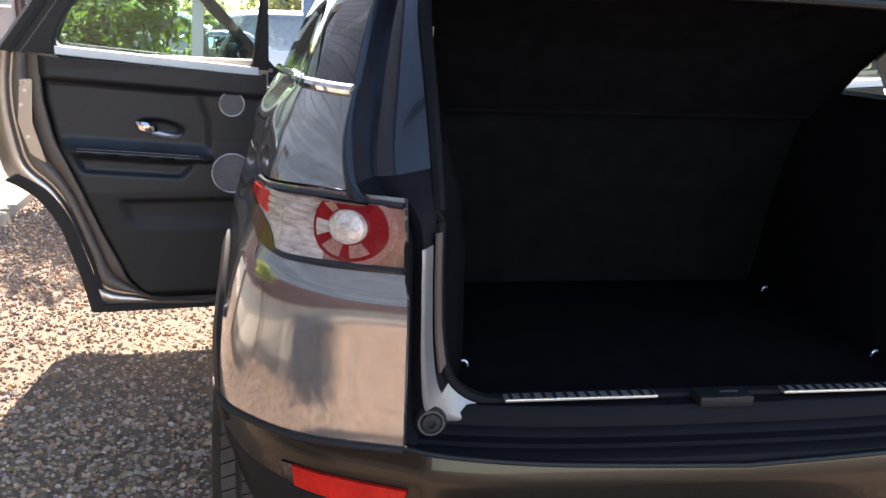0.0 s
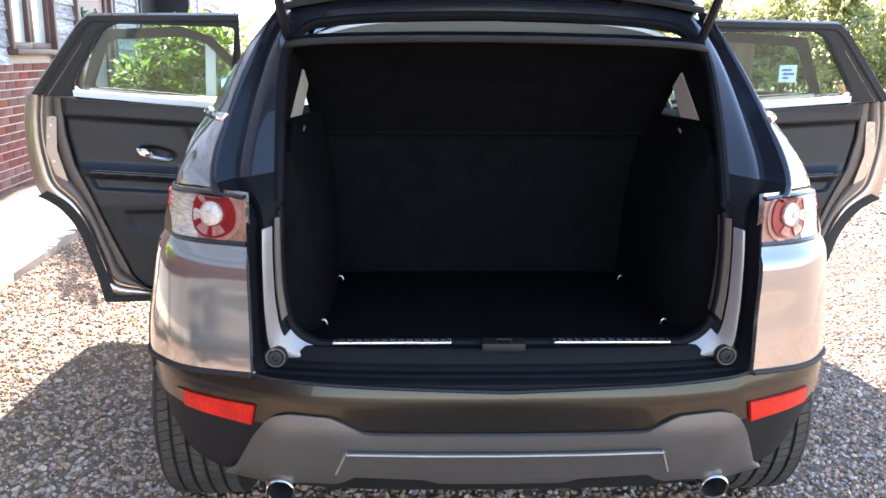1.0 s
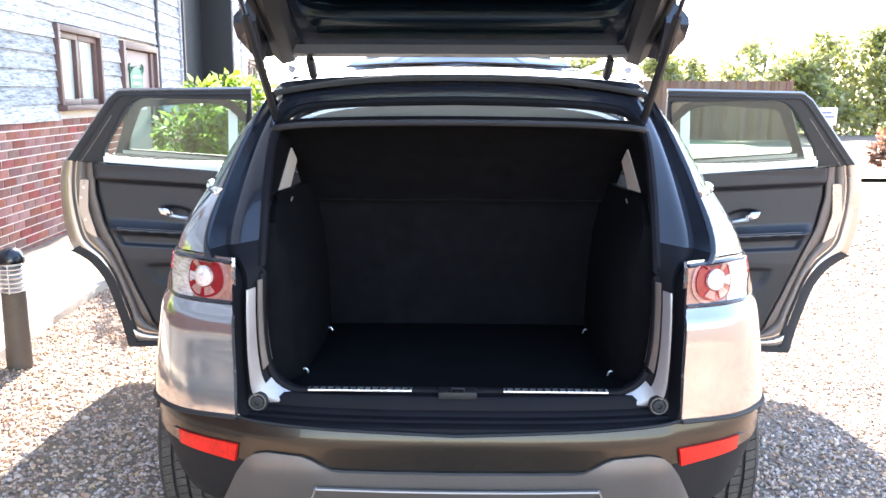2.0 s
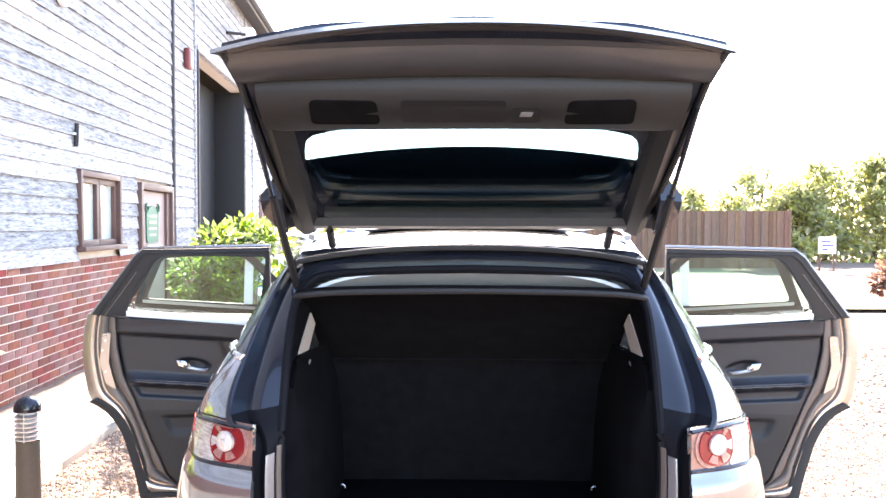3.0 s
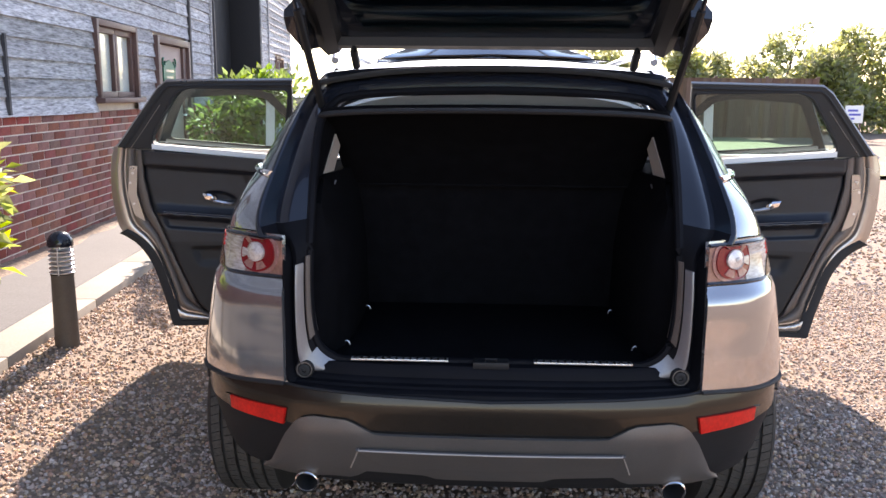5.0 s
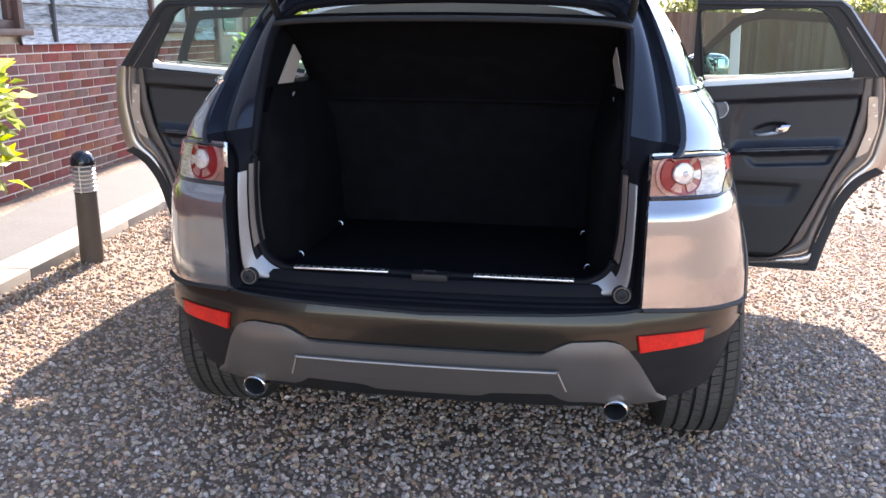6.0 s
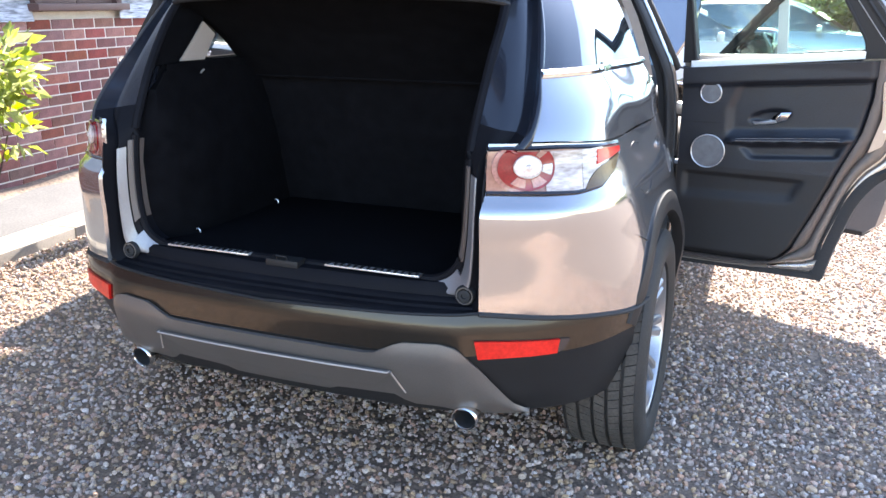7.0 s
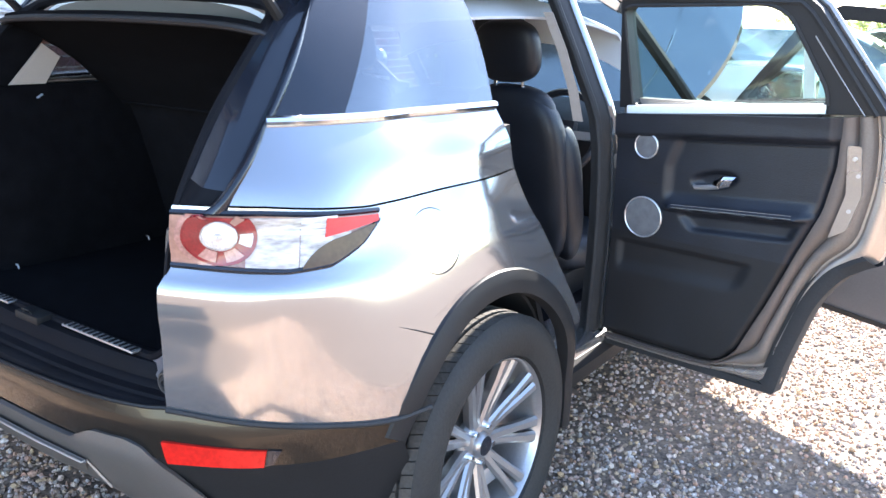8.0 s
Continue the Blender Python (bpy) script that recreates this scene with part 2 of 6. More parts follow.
def thicken(bm, t, core=(0, 1.6, 0.8)):
    """Give an open sheet depth on the side that faces core."""
    bm.normal_update()
    core = Vector(core)
    if sum((f.calc_center_median() - core).dot(f.normal) * f.calc_area() for f in bm.faces) < 0:
        bmesh.ops.reverse_faces(bm, faces=list(bm.faces))
    bm.normal_update()
    faces, edge = list(bm.faces), [e for e in bm.edges if len(e.link_faces) == 1]
    back = {v: bm.verts.new(v.co - v.normal * t) for v in list(bm.verts) if v.link_faces}
    for f in faces:
        bm.faces.new([back[v] for v in reversed(f.verts)])
    for e in edge:
        a, b = next((l.vert, l.link_loop_next.vert) for l in e.link_loops)
        bm.faces.new((b, a, back[a], back[b]))


def grid(rows, thick=0.0, wrap=False, bm=None, core=(0, 1.6, 0.8)):
    """Surface through rows of points; thick gives it depth towards core."""
    bm = bm or bmesh.new()
    vs = [[bm.verts.new(p) for p in r] for r in rows]
    faces = []
    for a, b in zip(vs, vs[1:]):
        n = len(a)
        for k in range(n if wrap else n - 1):
            faces.append(bm.faces.new((a[k], a[(k + 1) % n], b[(k + 1) % n], b[k])))
    if thick:
        thicken(bm, thick, core)
    return bm


def box(c, size, bevel=0.0, m=None, bm=None, seg=2):
    bm = bm or bmesh.new()
    base = Matrix.Translation(c) @ Matrix.Diagonal((*size, 1))
    made = bmesh.ops.create_cube(bm, size=1.0, matrix=(m or Matrix()) @ base)
    if bevel:
        es = list({e for v in made["verts"] for e in v.link_edges})
        bmesh.ops.bevel(bm, geom=es, offset=bevel, segments=seg, affect="EDGES", profile=0.6)
    return bm


def tube(path, r, n=10, bm=None, caps=True):
    """Round bar along a path; r may be one number or one for each point."""
    path = [Vector(p) for p in path]
    rs = r if isinstance(r, (list, tuple)) else [r] * len(path)
    rows, up = [], Vector((0, 0, 1))
    for k, p in enumerate(path):
        d = (path[min(k + 1, len(path) - 1)] - path[max(k - 1, 0)]).normalized()
        a = d.cross(up if abs(d.z) < 0.95 else Vector((1, 0, 0))).normalized()
        b = d.cross(a)
        rows.append([p + (a * math.cos(q) + b * math.sin(q)) * rs[k] for q in (2 * math.pi * j / n for j in range(n))])
    bm = bm or bmesh.new()
    vs = [[bm.verts.new(p) for p in r_] for r_ in rows]
    for a, b in zip(vs, vs[1:]):
        for k in range(n):
            bm.faces.new((a[k], a[(k + 1) % n], b[(k + 1) % n], b[k]))
    if caps:
        bm.faces.new(vs[0]), bm.faces.new(vs[-1])
    return bm


def lathe(profile, m, n=48, bm=None):
    """Turn (radius, height) pairs round the z axis of m."""
    rows = [[m @ Vector((r * math.cos(2 * math.pi * k / n), r * math.sin(2 * math.pi * k / n), h)) for k in range(n)] for r, h in profile]
    return grid(rows, wrap=True, bm=bm)


def prism(outline, f, w0, w1, holes=(), bevel=0.0, cuts=0):
    """Flat plate with an outline (u, z) and holes, between depths w0 and w1, laid into the world by f(u, z, w)."""
    bm = bmesh.new()
    edges = []
    for loop in (outline, *holes):
        vs = [bm.verts.new((u, z, w0)) for u, z in loop]
        edges += [bm.edges.new((vs[k], vs[(k + 1) % len(vs)])) for k in range(len(vs))]
    bmesh.ops.triangle_fill(bm, edges=edges, use_beauty=True, use_dissolve=False)
    ret = bmesh.ops.extrude_face_region(bm, geom=list(bm.faces))
    for v in (g for g in ret["geom"] if isinstance(g, bmesh.types.BMVert)):
        v.co.z = w1
    if cuts:
        bmesh.ops.subdivide_edges(bm, edges=list(bm.edges), cuts=cuts, use_grid_fill=True)
    for v in bm.verts:
        v.co = f(*v.co)
    return bm


def rounded(poly, r, n=4):
    """A polygon with its corners rounded."""
    out = []
    for k, p in enumerate(poly):
        p, a, b = Vector(p), Vector(poly[k - 1]), Vector(poly[(k + 1) % len(poly)])
        ra = min(r, (a - p).length * 0.45, (b - p).length * 0.45)
        s, e = p + (a - p).normalized() * ra, p + (b - p).normalized() * ra
        for j in range(n + 1):
            q = j / n
            out.append(tuple(s * (1 - q) ** 2 + p * 2 * q * (1 - q) + e * q * q))
    return out


def flip(p, s):
    return Vector((p[0] * s, p[1], p[2]))

def pillow(c, half_size, m=Matrix.Identity(4), power=3.2, nu=28, nv=14):
    """Rounded cushion: a superellipsoid with soft corners."""
    def se(v):
        return math.copysign(abs(v) ** (2 / power), v)
    rows = []
    for i in range(1, nv):
        b = math.pi * (i / nv - 0.5)
        rows.append([m @ (Vector(c) + Vector((half_size[0] * se(math.cos(b)) * se(math.cos(a)), half_size[1] * se(math.cos(b)) * se(math.sin(a)), half_size[2] * se(math.sin(b))))) for a in (2 * math.pi * k / nu for k in range(nu))])
    bm = grid(rows, wrap=True)
    bm.verts.ensure_lookup_table()
    bm.faces.new(bm.verts[:nu])
    bm.faces.new(bm.verts[-nu:])
    return bm


# ---- the ground ----
def lift(x, y):
    """Height of the gravel: level under the car, rising towards the kerb by the barn."""
    q = min(1.0, max(0.0, (-1.2 - x) / 1.4))
    return -0.055 + 0.17 * q * q * (3 - 2 * q) * min(1.0, max(0.0, (40 - abs(y)) / 20))


def ground_sheet():
    xs = sorted({*np.round(np.arange(-6, 8.01, 0.25), 3), -300, -120, -60, -30, -15, 12, 20, 35, 60, 120, 300})
    ys = sorted({*np.round(np.arange(-5, 9.01, 0.5), 3), -300, -120, -60, -30, -15, -8, 14, 20, 30, 45, 70, 120, 320})
    rows = [[Vector((x, y, lift(x, y) if x > -3 else 0.125 - 0.05 * (x < -3.2))) for x in xs] for y in ys]
    return grid(rows)


ground = tagged(part("ground", ground_sheet(), "gravel", smooth=0), "beige and grey gravel yard", "ground", kind="structure")


# ---- the car ----
car = thing("car", "dark silver compact off-roader parked on gravel, all doors and tailgate open", "car")

# plan curves of the rear corner at rising heights, from the tailgate opening round to the rear door's edge
LEVELS = [
    (0.40, [(0.620, 0.02), (0.780, 0.10), (0.880, 0.19), (0.950, 0.32), (0.968, 0.60), (0.960, 0.95), (0.945, 1.22)]),
    (0.60, [(0.627, -0.050), (0.786, 0.040), (0.886, 0.155), (0.940, 0.31), (0.974, 0.60), (0.964, 0.93), (0.950, 1.15)]),
    (0.80, [(0.627, -0.056), (0.788, 0.033), (0.880, 0.15), (0.930, 0.31), (0.955, 0.58), (0.950, 0.85), (0.942, 1.03)]),
    (0.925, [(0.627, -0.055), (0.786, 0.035), (0.870, 0.155), (0.916, 0.32), (0.938, 0.55), (0.940, 0.77), (0.935, 0.945)]),
    (0.958, [(0.628, -0.020), (0.775, 0.071), (0.856, 0.18), (0.908, 0.345), (0.930, 0.55), (0.935, 0.755), (0.930, 0.92)]),
    (1.03, [(0.630, -0.020), (0.760, 0.085), (0.845, 0.20), (0.898, 0.36), (0.914, 0.55), (0.924, 0.73), (0.920, 0.885)]),
    (1.10, [(0.632, -0.005), (0.752, 0.09), (0.835, 0.22), (0.885, 0.38), (0.900, 0.55), (0.912, 0.72), (0.912, 0.868)]),
    (1.17, [(0.640, 0.060), (0.735, 0.13), (0.805, 0.25), (0.856, 0.40), (0.880, 0.56), (0.898, 0.72), (0.902, 0.858)]),
    (1.25, [(0.660, 0.160), (0.700, 0.185), (0.745, 0.28), (0.785, 0.42), (0.815, 0.56), (0.845, 0.72), (0.866, 0.855)]),
]
WIDER = (0.0, 0.006, 0.016, 0.025, 0.032, 0.050, 0.045)
HAUNCH = {1.10: 0.85, 1.17: 0.62, 1.25: 0.05}
LEVELS = [(z, [(x + w * (HAUNCH.get(z, 1.0) if k > 3 else 1.0), y) for k, ((x, y), w) in enumerate(zip(pts, WIDER))]) for z, pts in LEVELS]
BELLY = {0.60: 0.019, 0.80: 0.006, 0.925: -0.004, 0.958: -0.008, 1.03: -0.019, 1.10: -0.025, 1.17: -0.014}
LEVELS = [(z, [(x + BELLY.get(z, 0.0) * (k > 2), y) for k, (x, y) in enumerate(pts)]) for z, pts in LEVELS]
LZ = [z for z, _ in LEVELS]
AXLE_Y, FRONT_AXLE_Y, HUB_Z, TYRE_R = 0.70, 3.36, 0.330, 0.384


def skin(v, z, off=0.0):
    """Point of the rear corner's skin, pushed out by off."""
    ks = [k / 6 for k in range(7)]
    p = hermite(LZ, [tuple(hermite(ks, pts, v)) for _, pts in LEVELS], z)
    if off:
        a = hermite(ks, [tuple(hermite(LZ, [pts[j] for _, pts in LEVELS], z)) for j in range(7)], min(1, v + 0.02))
        b = hermite(ks, [tuple(hermite(LZ, [pts[j] for _, pts in LEVELS], z)) for j in range(7)], max(0, v - 0.02))
        d = (a - b).normalized()
        p = p + Vector((d.y, -d.x)) * off
    return Vector((p.x, p.y, z))


def side_x(y, z):
    vs = [0.3 + 0.05 * k for k in range(15)]
    pts = [skin(v, min(max(z, 0.4), 1.25)) for v in vs]
    return float(np.interp(y, [p.y for p in pts], [p.x for p in pts]))


ARCH_RISE = 1.13


def arch_cut(bm, s, r, cy):
    """Cut the wheel opening out of a side panel and round its edge."""
    inside = [f for f in bm.faces if math.hypot(f.calc_center_median().y - cy, (f.calc_center_median().z - HUB_Z) / ARCH_RISE) < r]
    bmesh.ops.delete(bm, geom=inside, context="FACES")
    for v in bm.verts:
        d = math.hypot(v.co.y - cy, (v.co.z - HUB_Z) / ARCH_RISE)
        if d < r + 0.02:
            v.co.y, v.co.z = cy + (v.co.y - cy) * r / d, HUB_Z + (v.co.z - HUB_Z) * r / d


def belt_z(v):
    return float(np.interp(v, [0, 0.2, 0.45, 0.55, 1.0], [1.094, 1.088, 1.070, 1.072, 1.088]))


def quarter(s):
    rows = []
    for k in range(25):
        q = k / 24
        rows.append([flip(skin(v, (0.64 - 0.055 * min(1, v / 0.5)) + q * (belt_z(v) - 0.0025 - 0.64 + 0.055 * min(1, v / 0.5))), s) for v in (j / 44 for j in range(45))])
    bm = grid(rows)
    arch_cut(bm, s, 0.425, AXLE_Y)
    thicken(bm, 0.012)
    return bm


def tail_v(q):
    """Where the shoulder panel ends towards the tail: it leans forward from the lamp up to the belt."""
    return 0.112 + 0.055 * q


def shoulder(s):
    return grid([[flip(skin(v, zb + (1.25 - zb) * k / 8), s) for v in (tail_v(k / 8) + (1 - tail_v(k / 8)) * j / 40 for j in range(41)) for zb in [belt_z(v) + 0.0022]] for k in range(9)], 0.012)


def lamp_patch(s, v0, v1, bottom, top, off):
    """Piece of the tail lamp between two edges, bottom(v) and top(v), lying off above the skin."""
    n = max(4, int((v1 - v0) * 60))
    rows = []
    for k in range(7):
        rows.append([flip(skin(v, bottom(v) + (top(v) - bottom(v)) * k / 6, off), s) for v in (v0 + (v1 - v0) * j / n for j in range(n + 1))])
    return grid(rows, 0.01)


def lamp_low(v):
    return float(np.interp(v, [0, 0.25, 0.36, 0.43, 0.475], [0.966, 0.956, 0.964, 0.998, 1.042]))


def lamp_top(v):
    return float(np.interp(v, [0, 0.2, 0.3, 0.475], [1.075, 1.072, 1.066, 1.056]))


LAMP_V, LAMP_Z, LAMP_WIDE = 0.102, 1.032, 1.24


def lamp_pt(s, r, a, off):
    """Point of the round lamp: a = 0 points outwards along the skin, 90 degrees up."""
    v = max(0.008, LAMP_V + r * math.cos(a) * LAMP_WIDE)
    return flip(skin(v, min(max(LAMP_Z + r * math.sin(a), lamp_low(v) + 0.004), lamp_top(v) - 0.004), off), s)


def lamp_disc(s, r0, r1, off, a0=0, a1=360, dome=0.0, thick=0.006):
    full = a1 - a0 >= 360
    n = 40 if full else max(6, (a1 - a0) // 8)
    rows = []
    for k in range(6):
        q = k / 5
        rows.append([lamp_pt(s, r0 + (r1 - r0) * q, radians(a0 + (a1 - a0) * j / n), off + dome * (1 - q * q)) for j in range(n if full else n + 1)])
    return grid(rows, thick, wrap=full)


def tail_lamp(s):
    lampo = part("tail_lamp", lamp_patch(s, 0.0, 0.475, lamp_low, lamp_top, 0.003), "amber", car, "red and clear tail lamp with smoked corner")
    part("edge_lens", lamp_disc(s, 0.062, 0.073, 0.008, 105, 262), "cell", lampo, "pale pink rim lens")
    for v0, v1, kind in ((0.150, 0.275, "ribbed"), (0.277, 0.40, "lens")):
        part("clear_lens", lamp_patch(s, v0, v1, lambda v: lamp_low(v) + 0.006, lambda v: lamp_top(v) - 0.005, 0.007), kind, lampo)
    for k in range(3):
        part("optic_rib", lamp_patch(s, 0.180, 0.36, lambda v, k=k: 1.030 + 0.013 * k, lambda v, k=k: 1.039 + 0.013 * k, 0.0098), "ribbed", lampo)
    part("red_ring", lamp_disc(s, 0.024, 0.0610, 0.011, thick=0.008), "red", lampo)
    part("ring_edge", lamp_disc(s, 0.0600, 0.0622, 0.0125), "red", lampo)
    part("bulb_lens", lamp_disc(s, 0.001, 0.0280, 0.016, dome=0.008), "bulb", lampo)
    part("bulb_core", lamp_disc(s, 0.001, 0.0085, 0.0255, dome=0.002), "ribbed", lampo)
    part("inner_ring", lamp_disc(s, 0.0278, 0.0302, 0.018), "ribbed", lampo)
    for a0, a1, kind in ((-26, 6, "ribbed"), (-80, -46, "cell"), (-130, -98, "cell"), (38, 56, "amber")):
        part("lamp_cell", lamp_disc(s, 0.0335, 0.0555, 0.0145, a0, a1, thick=0.004), kind, lampo)
    part("smoked_lens", lamp_patch(s, 0.285, 0.462, lambda v: lamp_low(v) + 0.002, lambda v: float(np.interp(v, [0.285, 0.31, 0.35, 0.462], [0.964, 0.994, 1.014, 1.036])), 0.010), "smoke", lampo)
    part("corner_lens", lamp_patch(s, 0.335, 0.47, lambda v: float(np.interp(v, [0.335, 0.47], [1.022, 1.040])), lambda v: lamp_top(v) - 0.003, 0.011), "bright_red", lampo)
    part("lamp_edge", tube([flip(skin(v, lamp_low(v), 0.004), s) for v in (0.475 * j / 24 for j in range(25))], 0.006, 6), "gloss", lampo)
    part("lamp_edge", tube([flip(skin(v, lamp_top(v) + 0.004, 0.002), s) for v in (0.475 * j / 24 for j in range(25))], 0.0065, 6), "gloss", lampo)


def rear_side(s):
    part("quarter_panel", quarter(s), "paint", car)
    part("shoulder_panel", shoulder(s), "paint", car)
    tail_lamp(s)
    # wheel arch trim
    rows = []
    for k in range(37):
        a = math.pi * (-0.06 + 0.925 * k / 36)
        row = []
        for r, o in ((0.398, -0.03), (0.402, 0.006), (0.435, 0.013), (0.458, 0.007), (0.464, -0.006)):
            y, z = AXLE_Y + r * math.cos(a), HUB_Z + r * math.sin(a) * ARCH_RISE
            row.append(flip((side_x(y, z) + o - 0.008 * max(0.0, min(1.0, (k - 31) / 5)), y, z), s))
        rows.append(row)
    part("arch_trim", grid(rows, 0.006), "plastic", car)
    liner = [[flip((x, AXLE_Y + 0.41 * math.cos(a), HUB_Z + 0.41 * math.sin(a) * ARCH_RISE), s) for x in (0.62, 0.80, 0.93)] for a in (math.pi * (-0.05 + 0.93 * k / 20) for k in range(21))]
    part("wheel_housing", grid(liner, 0.01), "rubber", car)
    # fuel flap is a shut line on the right side only
    if s > 0:
        for a0, a1 in ((55, 125), (215, 345)):
            ring = []
            for j in range(25):
                a = radians(a0 + (a1 - a0) * j / 24)
                y, z = 0.492 + 0.080 * math.cos(a), 0.965 + 0.076 * math.sin(a)
                ring.append((side_x(y, z) + 0.0008, y, z))
            part("fuel_flap", tube(ring, [0.0016 * math.sin(math.pi * (j + 0.3) / 24.6) for j in range(25)], 5), "plastic", car, "round fuel flap shut line")
    # crease between bumper corner and wing, chrome belt strip
    part("bumper_seam", tube([flip((side_x(y, z) + 0.0005, y, z), s) for y, z in ((0.33, 0.800), (0.38, 0.780), (0.43, 0.758), (0.48, 0.737))], [0.0004, 0.0016, 0.002, 0.002], 5), "plastic", car)
    belt = [flip(skin(v, 1.25, 0.001) + Vector((0, 0, 0.004)), s) for v in (0.175 + 0.825 * k / 24 for k in range(25))]
    part("belt_strip", tube(belt, 0.011, 8), "chrome", car, "bright metal strip along the window line")


for side in (1, -1):
    rear_side(side)


# bumper: plan curve from the middle to the wheel arch, tucked in towards the ground
BUMP = [(0.0, -0.125), (0.20, -0.122), (0.40, -0.112), (0.56, -0.085), (0.64, -0.052), (0.80, 0.038), (0.905, 0.155), (0.982, 0.330)]


def bump_y(x, z):
    y = float(np.interp(abs(x), [p[0] for p in BUMP], [p[1] for p in BUMP]))
    return y + float(np.interp(z, [0.28, 0.36, 0.46, 0.52, 0.60, 0.64], [0.13, 0.075, 0.03, 0.0, 0.0, 0.012]))


def bump_pt(q, z, off=0.0):
    """q from -1 to 1 across the bumper."""
    p = hermite([k / 7 for k in range(8)], BUMP, abs(q))
    tuck = float(np.interp(z, [0.28, 0.36, 0.46, 0.52, 0.60, 0.64], [0.13, 0.075, 0.03, 0.0, 0.0, 0.012]))
    x, y = p.x - tuck * 0.25 * abs(q), p.y + tuck
    return Vector((math.copysign(x + off * abs(q) ** 3, q), y - off * (1 - abs(q) ** 3), z))


def band_top(q):
    return 0.618 + 0.022 * min(1.0, abs(q) * 1.9) - 0.05 * max(0, abs(q) - 0.6) / 0.4


qs = [-1 + 2 * k / 80 for k in range(81)]
part("bumper", grid([[bump_pt(q, 0.525 + (band_top(q) - 0.525) * k / 6, 0.004) for q in qs] for k in range(7)], 0.012), "bumper", car, "satin dark grey rear bumper band")
part("bumper_valance", grid([[bump_pt(q, 0.30 + 0.224 * k / 8) for q in qs] for k in range(9)], 0.012), "plastic", car, "black textured lower valance")
part("bumper_lip", tube([bump_pt(q, band_top(q) + 0.002, 0.002) for q in qs if abs(q) < 0.64], 0.005, 6), "plastic", car)
for side in (1, -1):
    part("bumper_gap", tube([flip(skin(v, 0.642 - 0.055 * min(1, v / 0.5), 0.003), side) for v in (0.56 * j / 30 for j in range(31))], 0.0062, 6), "rubber", car)


def skid_top(x):
    return float(np.interp(abs(x), [0, 0.34, 0.40, 0.43, 0.54, 0.585, 0.63, 0.70, 0.735], [0.512, 0.512, 0.545, 0.556, 0.560, 0.545, 0.48, 0.345, 0.315]))


def skid_low(x):
    return float(np.interp(abs(x), [0, 0.16, 0.20, 0.38, 0.42, 0.50, 0.60, 0.70, 0.735], [0.340, 0.340, 0.358, 0.364, 0.330, 0.328, 0.31, 0.300, 0.305]))


xs_skid = [0.735 * math.sin(math.pi / 2 * (-1 + 2 * k / 70)) for k in range(71)]
part("skid_plate", grid([[Vector((x, bump_y(x, z) - 0.016 - 0.014 * math.sin(math.pi * k / 10), z)) for x in xs_skid for z in [skid_low(x) + (skid_top(x) - skid_low(x)) * k / 10]] for k in range(11)], 0.012), "skid", car, "silver grey skid plate")
part("skid_insert", grid([[Vector((x * (1 - 0.06 * k), bump_y(x, z) - 0.044 + 0.005 * k, z)) for x in [-0.40 + 0.8 * j / 30 for j in range(31)] for z in [0.462 - 0.086 * k / 4]] for k in range(5)], 0.008), "skid", car)
seam_line = [(x, 0.464 if abs(x) < 0.392 else 0.464 - 2.6 * (abs(x) - 0.392)) for x in [-0.422, -0.407, -0.392] + [-0.39 + 0.78 * j / 30 for j in range(31)] + [0.392, 0.407, 0.422]]
part("skid_line", tube([(x, bump_y(x, z) - (0.047 if abs(x) < 0.391 else 0.034), z) for x, z in seam_line], 0.0026, 6), "latchmetal", car)
for side in (1, -1):
    rows = [[bump_pt(side * (0.543 + 0.014 * k / 3 + (0.195 - 0.020 * k / 3) * j / 12), 0.569 - 0.006 * j / 12 - (0.053 - 0.014 * j / 12) * k / 3, 0.014) for j in range(13)] for k in range(4)]
    lens = part("rear_reflector", grid(rows, 0.012), "reflector", car, "red plastic reflector in the bumper")
    rows = [[bump_pt(side * (0.739 - 0.006 * k / 3 + (0.028 - 0.010 * k / 3) * j / 4), 0.564 - 0.003 * j / 4 - (0.040 - 0.010 * j / 4) * k / 3, 0.011) for j in range(5)] for k in range(4)]
    part("end_piece", grid(rows, 0.010), "gloss", lens, "black end piece of the reflector")
    tip = Vector((0.574 * side, -0.012, 0.302))
    aim = Matrix.Translation(tip) @ pose(0, 0, 0, 98, 0, 0)
    pipe = part("exhaust_pipe", lathe([(0.032, 0.0), (0.034, 0.003), (0.037, 0.0), (0.038, -0.006), (0.038, -0.22), (0.026, -0.25)], aim), "tailpipe", car, "round chrome exhaust tip")
    part("tip_ring", lathe([(0.0325, 0.0), (0.0345, 0.0045), (0.0375, 0.002), (0.0388, -0.004), (0.0388, -0.018)], aim), "chrome", pipe)
    part("bore", lathe([(0.032, 0.0), (0.031, -0.10), (0.001, -0.10)], aim), "rubber", pipe)

